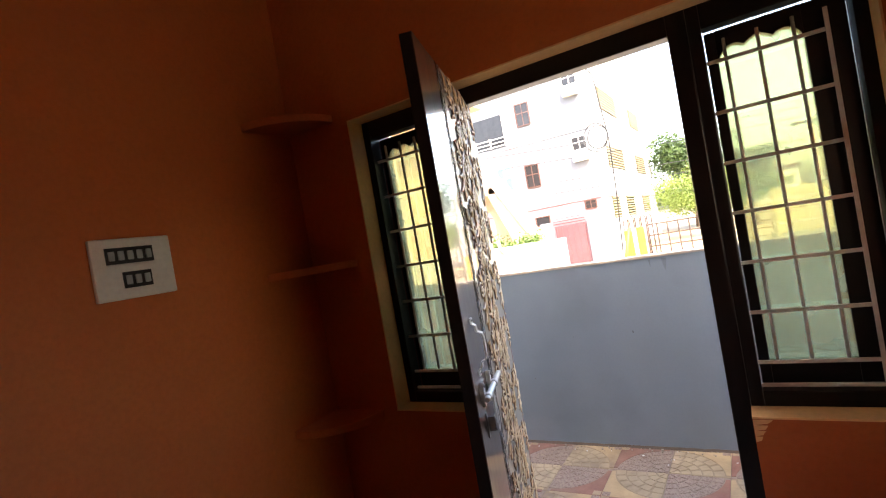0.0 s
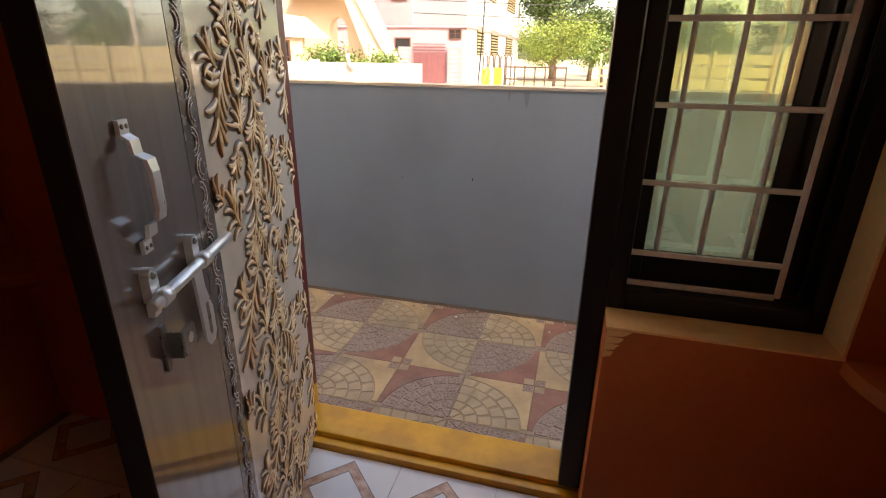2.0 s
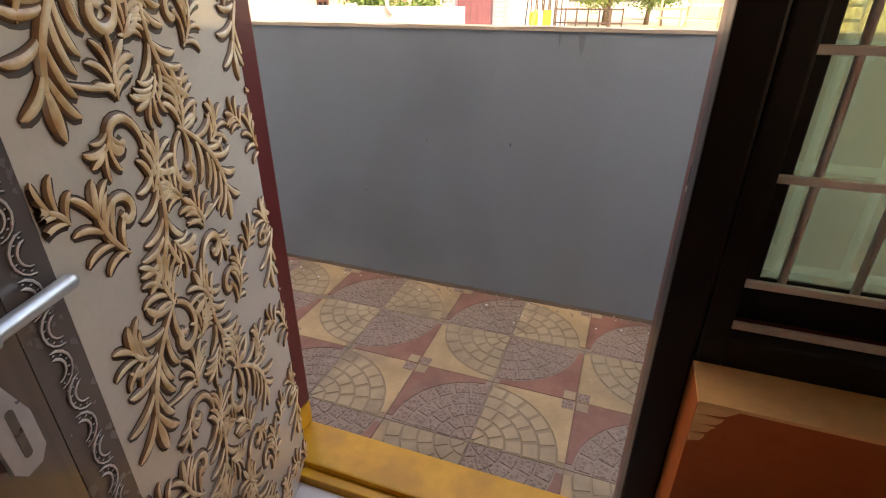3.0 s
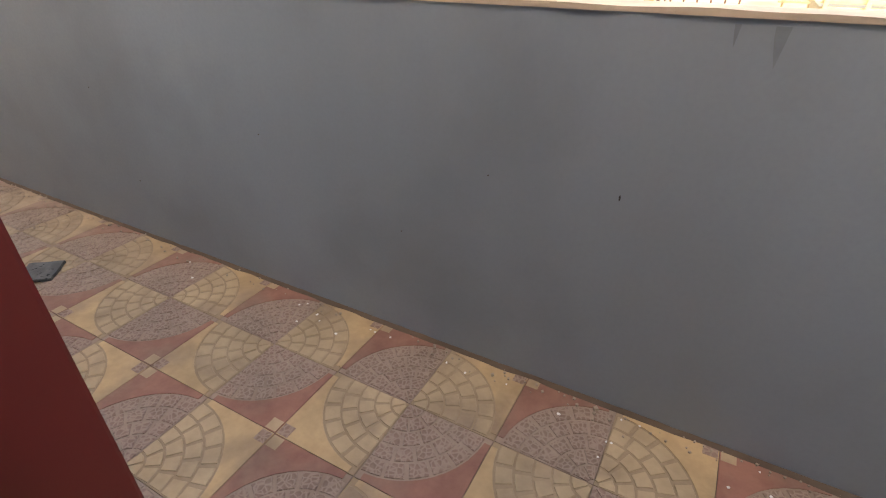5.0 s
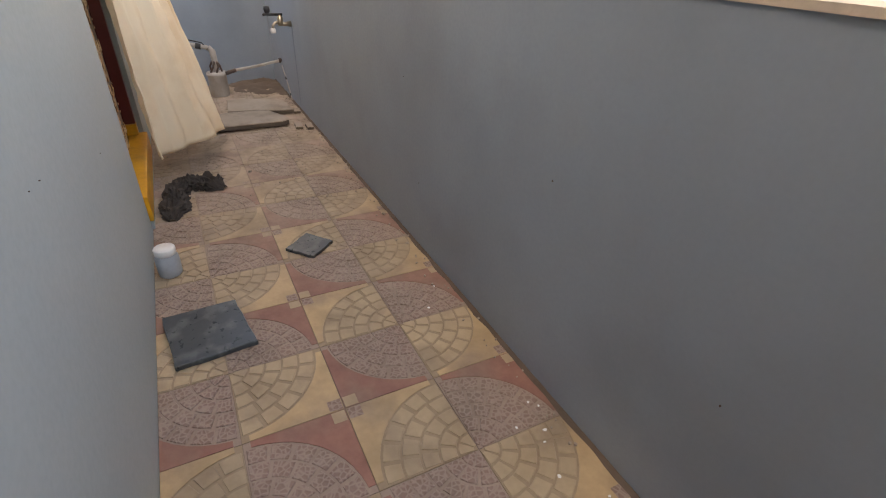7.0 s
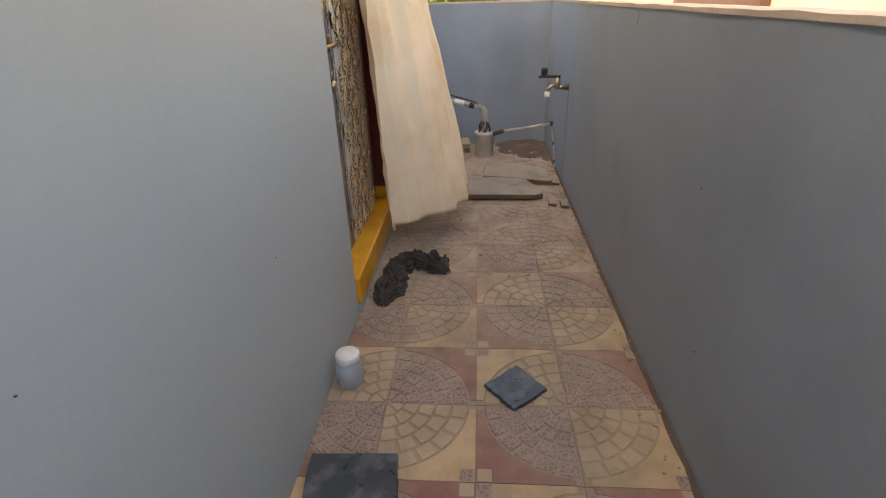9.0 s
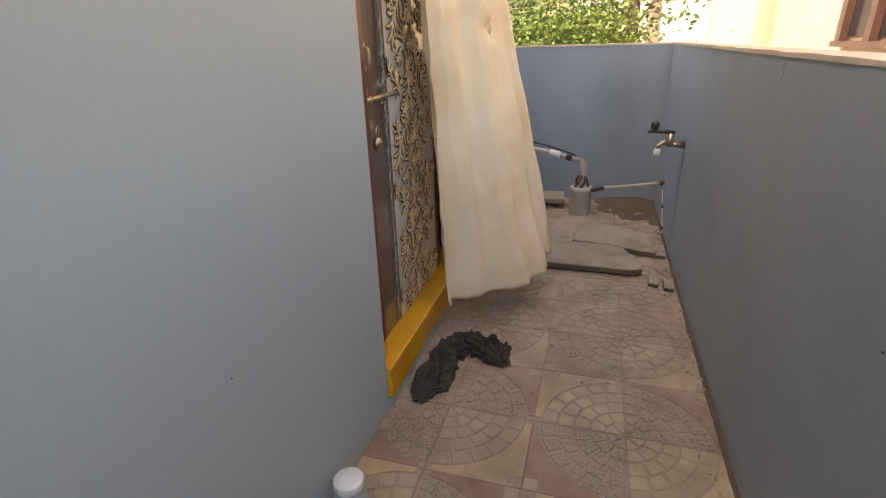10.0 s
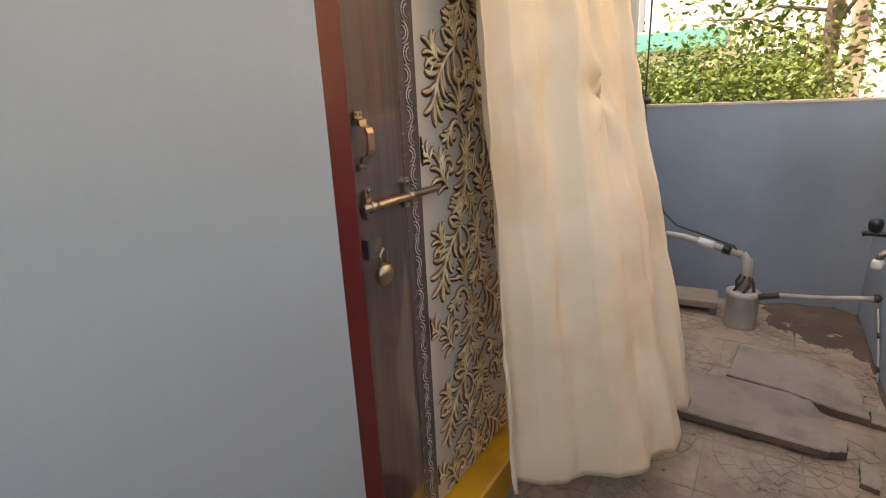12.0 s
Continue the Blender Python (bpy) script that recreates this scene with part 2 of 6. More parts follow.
M["marble"] = surface("white_glazed_tile", (0.72, 0.70, 0.67), (0.66, 0.64, 0.62), 0.15, 6, 30, 0.0, rough_vary=0.03, mix_fine=0.1)
M["marble_brown"] = surface("rust_marbled_glaze", (0.42, 0.2, 0.1), (0.62, 0.42, 0.3), 0.15, 28, 60, 0.0, rough_vary=0.03)
M["marble_line"] = surface("dark_glaze_line", (0.14, 0.08, 0.06), (0.1, 0.06, 0.05), 0.2, 28, 60, 0.0)
M["curtain"] = surface("cream_cotton", (0.83, 0.68, 0.48), (0.78, 0.62, 0.42), 0.9, 3, 300, 0.3, mix_fine=0.12, stain=(0.66, 0.45, 0.24), stain_scale=4, stain_amount=0.6)
M["slate"] = surface("black_granite", (0.045, 0.055, 0.06), (0.03, 0.037, 0.042), 0.3, 8, 50, 0.1, stain=(0.19, 0.2, 0.2), stain_scale=14, stain_amount=0.5)
M["slab"] = surface("dusty_stone_slab", (0.38, 0.305, 0.235), (0.30, 0.24, 0.18), 0.85, 4, 40, 0.4, stain=(0.14, 0.105, 0.08), stain_scale=6, stain_amount=0.6)
# slab sides: shade of the gap beneath is put into a darker tone
M["slab_edge"] = surface("shade_dark_stone_edge", (0.13, 0.10, 0.075), (0.09, 0.07, 0.052), 0.9, 9, 40, 0.5)
M["rag"] = surface("charcoal_cloth", (0.052, 0.041, 0.034), (0.034, 0.027, 0.022), 0.95, 12, 200, 0.3)
M["pvc"] = surface("dusty_grey_pvc", (0.48, 0.44, 0.39), (0.40, 0.36, 0.31), 0.5, 12, 60, 0.1, stain=(0.28, 0.22, 0.17), stain_scale=10)
M["jar_grey"] = surface("grey_plastic_jar", (0.38, 0.41, 0.43), (0.33, 0.36, 0.38), 0.4, 14, 60, 0.05, stain=(0.25, 0.24, 0.22), stain_scale=14)
M["wall_stain"] = surface("damp_wall_stain", (0.215, 0.245, 0.275), (0.18, 0.205, 0.235), 0.55, 9, 60, 0.1)
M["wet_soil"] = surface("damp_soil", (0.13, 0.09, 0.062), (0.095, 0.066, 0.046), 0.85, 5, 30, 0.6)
M["ground"] = surface("dry_earth", (0.42, 0.33, 0.23), (0.34, 0.27, 0.18), 0.95, 0.25, 6, 0.3, stain=(0.24, 0.25, 0.09), stain_scale=0.35, stain_amount=0.8)
M["road"] = surface("dusty_road", (0.36, 0.31, 0.26), (0.29, 0.25, 0.21), 0.95, 0.5, 8, 0.2)
M["bldg_grey"] = surface("grey_facade_paint", (0.215, 0.23, 0.27), (0.19, 0.205, 0.24), 0.7, 0.35, 5, 0.1, mix_fine=0.1)
M["bldg_lilac"] = surface("lilac_facade_paint", (0.25, 0.215, 0.25), (0.22, 0.19, 0.22), 0.7, 0.35, 5, 0.1, mix_fine=0.1, stain=(0.2, 0.18, 0.2), stain_scale=0.6)
M["bldg_pink"] = surface("pink_facade_paint", (0.40, 0.26, 0.30), (0.36, 0.235, 0.275), 0.7, 0.4, 5, 0.1, mix_fine=0.1)
M["bldg_white"] = surface("white_facade_paint", (0.58, 0.58, 0.57), (0.52, 0.52, 0.51), 0.7, 0.4, 5, 0.1, mix_fine=0.1, stain=(0.5, 0.47, 0.42), stain_scale=1.0, stain_amount=0.35)
M["bldg_beige"] = surface("peach_facade_paint", (0.70, 0.53, 0.38), (0.64, 0.48, 0.33), 0.7, 0.4, 5, 0.1, mix_fine=0.1)
M["bldg_old"] = surface("weathered_limewash", (0.70, 0.68, 0.60), (0.6, 0.58, 0.5), 0.85, 0.8, 8, 0.3, stain=(0.22, 0.2, 0.16), stain_scale=1.2, stain_amount=0.8)
M["teal"] = surface("teal_paint", (0.10, 0.42, 0.34), (0.08, 0.36, 0.29), 0.6, 1, 8, 0.1)
M["gate"] = surface("dusty_rose_gate", (0.19, 0.075, 0.088), (0.16, 0.062, 0.074), 0.5, 2, 10, 0.1)
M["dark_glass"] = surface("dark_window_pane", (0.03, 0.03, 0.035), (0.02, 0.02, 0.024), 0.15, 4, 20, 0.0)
M["brown_frame"] = surface("brown_window_frame", (0.11, 0.05, 0.035), (0.09, 0.04, 0.03), 0.4, 4, 20, 0.0)
M["louvre"] = surface("tan_louvre", (0.36, 0.28, 0.17), (0.31, 0.235, 0.14), 0.5, 4, 20, 0.0)
M["rust"] = surface("rusty_black_rail", (0.06, 0.04, 0.032), (0.09, 0.05, 0.035), 0.7, 8, 30, 0.1)
M["cart_yellow"] = surface("faded_yellow_metal", (0.42, 0.27, 0.035), (0.36, 0.22, 0.03), 0.5, 5, 30, 0.1)
M["bark"] = surface("grey_brown_bark", (0.17, 0.12, 0.085), (0.12, 0.085, 0.06), 0.95, 6, 25, 0.6)
M["leaf_dark"] = surface("deep_green_leaf", (0.045, 0.085, 0.025), (0.07, 0.12, 0.03), 0.55, 1.2, 12, 0.0)
M["leaf_light"] = surface("yellow_green_leaf", (0.13, 0.20, 0.035), (0.19, 0.25, 0.05), 0.55, 1.5, 12, 0.0)
M["leaf_mid"] = surface("fresh_green_leaf", (0.08, 0.15, 0.03), (0.12, 0.19, 0.04), 0.55, 1.5, 12, 0.0)


# ---- building helpers ----
def part(name, bm, material, parent=None, label=""):
    """Links a bmesh as one mesh object, under a thing or a part if one is given."""
    me = bpy.data.meshes.new(name)
    bm.normal_update()
    bm.to_mesh(me)
    bm.free()
    for mt in material if isinstance(material, (list, tuple)) else [material]:
        me.materials.append(mt)
    ob = new(name, me)
    if parent:
        ob.parent = parent
    if label:
        tagged(ob, label)
    return ob


def thing(name, label, category, group="", kind="", at=(0, 0, 0)):
    ob = new(name)
    ob.location = at
    ob.empty_display_size = 0.1
    return tagged(ob, label, category, group, kind)


def add_box(bm, x0, x1, y0, y1, z0, z1, bevel=0.0, mi=0):
    vs = [bm.verts.new((x, y, z)) for z in (z0, z1) for y in (y0, y1) for x in (x0, x1)]
    fs = [bm.faces.new([vs[i] for i in f]) for f in ((0, 2, 3, 1), (4, 5, 7, 6), (0, 1, 5, 4), (2, 6, 7, 3), (0, 4, 6, 2), (1, 3, 7, 5))]
    for f in fs:
        f.material_index = mi
    if bevel:
        es = list({e for f in fs for e in f.edges})
        made = bmesh.ops.bevel(bm, geom=es, offset=bevel, segments=2, affect="EDGES", profile=0.6)
        for f in made["faces"]:
            f.material_index = mi
    return fs


def box(x0, x1, y0, y1, z0, z1, bevel=0.0):
    bm = bmesh.new()
    add_box(bm, x0, x1, y0, y1, z0, z1, bevel)
    return bm


def add_prism(bm, outline, z0, z1, to=None, mi=0):
    """An outline in the plane, extruded from z0 to z1; to maps the finished points."""
    to = to or (lambda p: p)
    a = [bm.verts.new(to(Vector((x, y, z0)))) for x, y in outline]
    b = [bm.verts.new(to(Vector((x, y, z1)))) for x, y in outline]
    n = len(outline)
    fs = [bm.faces.new(b), bm.faces.new(a[::-1])]
    fs += [bm.faces.new((a[i], a[(i + 1) % n], b[(i + 1) % n], b[i])) for i in range(n)]
    for f in fs:
        f.material_index = mi
    return fs


def add_tube(bm, pts, radii, sides=8, mi=0, cap=True):
    """A tube along points with a radius at each."""
    pts = [Vector(p) for p in pts]
    if not isinstance(radii, (list, tuple)):
        radii = [radii] * len(pts)
    rings = []
    for i, p in enumerate(pts):
        d = (pts[min(i + 1, len(pts) - 1)] - pts[max(i - 1, 0)]).normalized()
        s = d.cross(Vector((0, 0, 1)) if abs(d.z) < 0.9 else Vector((1, 0, 0))).normalized()
        u = s.cross(d)
        rings.append([bm.verts.new(p + radii[i] * (math.cos(k * math.tau / sides) * s + math.sin(k * math.tau / sides) * u)) for k in range(sides)])
    for a, b in zip(rings, rings[1:]):
        for k in range(sides):
            f = bm.faces.new((a[k], a[(k + 1) % sides], b[(k + 1) % sides], b[k]))
            f.smooth, f.material_index = True, mi
    if cap:
        bm.faces.new(rings[0][::-1]).material_index = mi
        bm.faces.new(rings[-1]).material_index = mi


def tube(pts, radii, sides=8):
    bm = bmesh.new()
    add_tube(bm, pts, radii, sides)
    return bm


def lathe(profile, sides=24, at=(0, 0, 0)):
    """A turned shape from (radius, height) pairs."""
    bm = bmesh.new()
    rings = [[bm.verts.new((at[0] + r * math.cos(k * math.tau / sides), at[1] + r * math.sin(k * math.tau / sides), at[2] + z)) for k in range(sides)] for r, z in profile]
    for a, b in zip(rings, rings[1:]):
        for k in range(sides):
            bm.faces.new((a[k], a[(k + 1) % sides], b[(k + 1) % sides], b[k])).smooth = True
    bm.faces.new(rings[0][::-1])
    bm.faces.new(rings[-1])
    return bm


# ---- plan, in metres ----
FLOOR_IN = 0.11            # finished floor of the room
ROOM = (-0.39, 2.13, -3.7, -0.76)
Y_IN, Y_MID, Y_OUT = -0.76, -0.60, -0.51   # front wall: inner face, change of paint, outer face
DOOR = (0.482, 1.32)       # clear opening of the front door
WIN = (-0.02, 1.845)         # the door and its side windows fill this stretch
SILL, HEAD = 0.735, 2.08
DOOR2 = (-3.06, -2.035)
HEAD2 = 2.10
WIN3 = (-1.545, -0.86)      # window of the middle room
PARAPET_Y, PARAPET_TOP = 0.60, 1.17
END_X = -4.85
HOUSE_LEFT, HOUSE_TOP, HOUSE_RIGHT, HOUSE_BACK = -4.12, 3.05, 2.33, -3.9
STREET = -0.60

# ---- ground ----
bm = bmesh.new()
n = 48
grid = [[bm.verts.new((-300 + 600 * i / n, -300 + 600 * j / n, STREET)) for i in range(n + 1)] for j in range(n + 1)]
for j in range(n):
    for i in range(n):
        bm.faces.new((grid[j][i], grid[j][i + 1], grid[j + 1][i + 1], grid[j + 1][i]))
tagged(part("ground", bm, M["ground"]), "dry brown earth with patches of grass", "ground", kind="structure")
tagged(part("road", box(-60, 60, 3.6, 9.6, STREET + 0.004, STREET + 0.03), M["road"]), "dusty pale village road", "road", kind="structure")


# ---- the house shell ----
def boxes(name, material, parts, label, category, bevel=0.0):
    b = bmesh.new()
    for p in parts:
        add_box(b, *p, bevel=bevel)
    return tagged(part(name, b, material), label, category, kind="structure")


TOP = 2.85
inner_y = (Y_IN, Y_MID)
outer_y = (Y_MID, Y_OUT)
def front_pieces(y, left, right, z0, top):
    return [(left, WIN[0], *y, z0, top), (WIN[1], right, *y, z0, top), (WIN[0], WIN[1], *y, HEAD, top),
            (WIN[0], DOOR[0] - 0.08, *y, z0, SILL), (DOOR[1] + 0.06, WIN[1], *y, z0, SILL)]


boxes("wall_front_inside", M["orange"], front_pieces(inner_y, ROOM[0] - 0.2, ROOM[1] - 0.0005, -0.1, TOP + 0.1), "orange painted plaster wall around door and windows", "wall")
# stretch past HOUSE_RIGHT is unseen, added to keep sun off the parapet
boxes("wall_front_outside", M["bluegrey"],
      front_pieces(outer_y, WIN3[1], 5.085, -0.6, HOUSE_TOP) + [(DOOR2[1], WIN3[0], *outer_y, -0.6, HOUSE_TOP), (*WIN3, *outer_y, -0.6, 1.35), (*WIN3, *outer_y, 2.05, HOUSE_TOP), (HOUSE_LEFT, DOOR2[0], *outer_y, -0.6, HOUSE_TOP), (*DOOR2, *outer_y, HEAD2, HOUSE_TOP), (*DOOR2, *outer_y, -0.6, 0.0)],
      "pale blue-grey painted outer house wall", "wall")
boxes("wall_left", M["orange"], [(ROOM[0] - 0.2, ROOM[0], ROOM[2] - 0.2, Y_IN, -0.1, TOP + 0.1)], "orange painted side wall with a switchboard", "wall")
SIDE = (-2.30, -1.60, 1.10, 1.97)   # unseen window opening, added in the side wall to light the room
wall_x = (ROOM[1], ROOM[1] + 0.2)
boxes("wall_right", M["orange"], [(*wall_x, ROOM[2] - 0.2, SIDE[0], -0.6, TOP + 0.2), (*wall_x, SIDE[1], Y_MID, -0.6, TOP + 0.2), (*wall_x, SIDE[0], SIDE[1], -0.6, SIDE[2]), (*wall_x, SIDE[0], SIDE[1], SIDE[3], TOP + 0.2)], "orange painted side wall with an added unseen opening", "wall")
# unseen slab, added only to keep direct sun out of the opening
boxes("trim_sunshade", M["cement"], [(ROOM[1] + 0.2, ROOM[1] + 0.9, -3.3, -1.4, 2.05, 2.13)], "unseen cement slab added to block sun at the side opening", "sunshade")
boxes("wall_back", M["orange"], [(ROOM[0], ROOM[1], ROOM[2] - 0.2, ROOM[2], -0.6, TOP + 0.2)], "orange painted back wall", "wall")
tagged(part("ceiling", box(ROOM[0], ROOM[1], ROOM[2], Y_IN, TOP, TOP + 0.1), M["ceiling"]), "white plaster ceiling of the room", "ceiling", kind="structure")
boxes("roof", M["cement"], [(HOUSE_LEFT, HOUSE_RIGHT, HOUSE_BACK, Y_OUT, HOUSE_TOP, HOUSE_TOP + 0.12)], "flat cement roof slab", "roof")
boxes("wall_house_end", M["bluegrey"], [(HOUSE_LEFT, HOUSE_LEFT + 0.2, HOUSE_BACK, Y_MID, -0.6, HOUSE_TOP), (HOUSE_LEFT + 0.2, ROOM[0] - 0.2, HOUSE_BACK, HOUSE_BACK + 0.19, -0.6, HOUSE_TOP)], "pale blue-grey end and rear walls of the house", "wall")
# closed space behind the second door
boxes("wall_second_room", M["orange"], [(DOOR2[0] - 0.1, DOOR2[0], -1.6, Y_MID, -0.1, 2.3), (DOOR2[1], DOOR2[1] + 0.1, -1.6, Y_MID, -0.1, 2.3), (DOOR2[0] - 0.1, DOOR2[1] + 0.1, -1.7, -1.6, -0.1, 2.3), (DOOR2[0], DOOR2[1], -1.6, Y_MID, 2.2, 2.3)], "orange walls of the dark second room", "wall")

# window sills inside the deep reveal, one of them chipped at its end
def sill_slab(name, x0, x1, chip):
    b = bmesh.new()
    add_box(b, x0, x1, Y_IN - 0.006, -0.667, SILL, SILL + 0.006)
    ob = tagged(part(name, b, M["cream"]), "cream-orange plastered window sill with window light painted in", "window sill", kind="structure")
    if chip:
        c = bmesh.new()
        for k in range(4):
            z = SILL - 0.004 - 0.018 * k
            reach = 0.052 * (1 - 0.2 * k)
            tip = [(x0 + reach * (1 - 0.12 * q) * (0.9 + 0.2 * random.random()), z - 0.0062 * q) for q in range(3)]
            add_prism(c, [(x0 + 0.001, z), (x0 + 0.001, z - 0.0175)] + tip[::-1], 0, 0.0016 + 0.0012 * (k % 2), lambda p: Vector((p.x, Y_IN - p.z - 0.0005, p.y)))
        part("broken_plaster", c, M["cream"], ob, "crumbling broken plaster edge")
    return ob


sill_slab("trim_sill_1", WIN[0], DOOR[0] - 0.08, False)
sill_slab("trim_sill_2", DOOR[1] + 0.06, WIN[1], True)
for nm, bx in (("trim_reveal_1", (WIN[0], WIN[0] + 0.006, Y_IN - 0.004, -0.667, SILL + 0.007, HEAD - 0.007)),
               ("trim_reveal_2", (WIN[1] - 0.006, WIN[1], Y_IN - 0.004, -0.667, SILL + 0.007, HEAD - 0.007)),
               ("trim_reveal_3", (WIN[0], WIN[1], Y_IN - 0.004, -0.667, HEAD - 0.006, HEAD))):
    tagged(part(nm, box(*bx), M["cream"]), "orange plastered reveal with window light painted in", "trim", kind="structure")

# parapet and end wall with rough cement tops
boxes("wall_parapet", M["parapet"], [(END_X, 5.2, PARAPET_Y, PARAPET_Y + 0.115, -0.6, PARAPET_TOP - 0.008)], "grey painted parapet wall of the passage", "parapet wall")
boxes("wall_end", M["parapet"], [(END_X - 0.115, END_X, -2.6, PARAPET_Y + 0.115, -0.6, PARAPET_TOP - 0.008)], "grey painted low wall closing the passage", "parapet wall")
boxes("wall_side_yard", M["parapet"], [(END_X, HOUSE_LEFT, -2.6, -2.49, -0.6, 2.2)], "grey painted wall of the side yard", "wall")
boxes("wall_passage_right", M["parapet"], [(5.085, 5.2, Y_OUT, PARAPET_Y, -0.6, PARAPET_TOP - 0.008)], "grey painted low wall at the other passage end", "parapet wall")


def rough_top(name, x0, x1, y0, y1, along_x):
    b = bmesh.new()
    steps = int(((x1 - x0) if along_x else (y1 - y0)) / 0.05)
    rows = []
    for i in range(steps + 1):
        f = i / steps
        row = []
        for side in (0, 1):
            for z in (0, 1):
                out = 0.004 + 0.005 * noise.noise(Vector((f * 90, side * 7.0, 3.1)))
                zz = PARAPET_TOP - 0.010 + z * (0.013 + 0.004 * noise.noise(Vector((f * 60, side * 3.0, 0))))
                if along_x:
                    row.append(b.verts.new((x0 + f * (x1 - x0), (y0 - out) if side == 0 else (y1 + out), zz)))
                else:
                    row.append(b.verts.new(((x0 - out) if side == 0 else (x1 + out), y0 + f * (y1 - y0), zz)))
        rows.append(row)
    for a, c in zip(rows, rows[1:]):
        for q in ((0, 1, 1, 0), (1, 3, 3, 1), (3, 2, 2, 3), (2, 0, 0, 2)):
            b.faces.new((a[q[0]], a[q[1]], c[q[2]], c[q[3]]))
    return tagged(part(name, b, M["cement"]), "rough bare cement top edge of the low wall", "wall coping", kind="structure")


rough_top("trim_coping_1", END_X - 0.115, 5.2, PARAPET_Y, PARAPET_Y + 0.115, True)
rough_top("trim_coping_2", END_X - 0.115, END_X, -2.6, PARAPET_Y - 0.01, False)

# small blemishes on the walls
def blemish(x, y, z, w, h, facing, material, name="wall_scar"):
    b = bmesh.new()
    pts = [(w * 0.5 * math.cos(a * math.tau / 7) * (0.6 + 0.5 * random.random()), h * 0.5 * math.sin(a * math.tau / 7) * (0.6 + 0.5 * random.random())) for a in range(7)]
    add_prism(b, pts, 0, 0.0025, lambda p: Vector((x + p.x, y - facing * p.z, z + p.y)))
    return tagged(part(name, b, material), "small dark scar in the wall paint", "wall scar", "wall scars")


blemish(0.78, PARAPET_Y, 0.725, 0.006, 0.018, 1, M["black_plastic"])
for k in range(5):
    blemish(-3.2 + 3.8 * random.random(), PARAPET_Y, 0.25 + 0.8 * random.random(), 0.005, 0.005, 1, M["rust"])
for k in range(4):
    blemish(-1.9 + 1.6 * random.random(), Y_OUT, 0.4 + 1.3 * random.random(), 0.0035, 0.003, -1, M["rust"])

# ---- passage floor bed (tiles come last) and dark joint along the wall foot ----
tagged(part("floor_passage", box(END_X, 5.085, Y_OUT, PARAPET_Y, -0.2, -0.006), M["grout"]), "patterned cement tile floor of the passage", "floor", kind="structure")
boxes("floor_side_yard", M["slab"], [(END_X, HOUSE_LEFT, -2.49, Y_OUT, -0.2, -0.008)], "dusty cement floor of the side yard", "floor")
tagged(part("floor_room", box(ROOM[0], ROOM[1], ROOM[2], Y_IN, -0.1, FLOOR_IN - 0.006), M["grout"]), "white glazed tile floor with rust-brown bands", "floor", kind="structure")
b = bmesh.new()
prev = None
for i in range(160):
    x = END_X + 0.02 + i * 0.045
    w = 0.010 + 0.008 * noise.noise(Vector((x * 9, 0, 5)))
    row = (b.verts.new((x, PARAPET_Y - 0.001, 0.004)), b.verts.new((x, PARAPET_Y - w - 0.004, 0.003)), b.verts.new((x, PARAPET_Y - 0.001, 0.016 + 0.004 * noise.noise(Vector((x * 20, 1, 1))))))
    if prev:
        b.faces.new((prev[1], row[1], row[2], prev[2]))
    prev = row
tagged(part("trim_joint", b, M["wet_soil"]), "dark dirt joint along the wall foot", "joint", kind="structure")

# ---- door and window frame of the front wall ----
FRONT_Y = (-0.665, -0.598)
frame_ob = tagged(new("door_frame"), "dark gloss painted wooden door and window frame", "door frame", kind="structure")
def member(name, x0, x1, z0, z1, mat, parent, y=FRONT_Y):
    return part(name, box(x0, x1, y[0], y[1], z0, z1, 0.005), mat, parent)


member("post", DOOR[0] - 0.08, DOOR[0], 0.235, HEAD - 0.0005, M["maroon"], frame_ob, (-0.665, -0.513))
member("post_foot", DOOR[0] - 0.08, DOOR[0], 0.155, 0.232, M["yellow"], frame_ob, (-0.665, -0.513))
member("post", DOOR[1], DOOR[1] + 0.06, 0.155, HEAD - 0.0005, M["black"], frame_ob)
member("outer_post", DOOR[1] + 0.004, DOOR[1] + 0.06, 0.155, HEAD - 0.0005, M["maroon"], frame_ob, (-0.597, -0.513))
member("head_rail", DOOR[0], DOOR[1], HEAD - 0.075, HEAD - 0.0005, M["black"], frame_ob)
hole = part("strike_hole", lathe([(0.011, 0.0), (0.010, 0.0015), (0.002, 0.0016)], 14), M["black_plastic"], frame_ob, "dark worn latch hole")
hole.matrix_local = Matrix.Translation((DOOR[1] + 0.0038, -0.575, 1.02)) @ pose(0, 0, 0, 0, -90, 0) @ Matrix.Diagonal((1.5, 0.8, 1, 1))
chip = part("paint_chip", lathe([(0.006, 0.0), (0.005, 0.0012), (0.002, 0.0013)], 9), M["white_plastic"], frame_ob, "bare pale chip in the paint")
chip.matrix_local = Matrix.Translation((DOOR[1] + 0.0036, -0.579, 0.999)) @ pose(0, 0, 0, 0, -90, 0)


def threshold(name, x0, x1):
    ob = tagged(new(name), "yellow painted stepped door threshold", "threshold", kind="structure")
    part("tread", box(x0, x1, -0.645, Y_OUT - 0.002, 0.02, 0.15, 0.006), M["yellow"], ob)
    part("step", box(x0, x1, -0.675, -0.646, 0.02, 0.132, 0.004), M["yellow"], ob)
    return ob


threshold("trim_threshold_1", DOOR[0] - 0.08, DOOR[1] + 0.06)
part("riser", box(DOOR[0] - 0.08, DOOR[1] + 0.06, -0.645, Y_OUT - 0.004, -0.1, 0.018), M["bluegrey"], frame_ob)


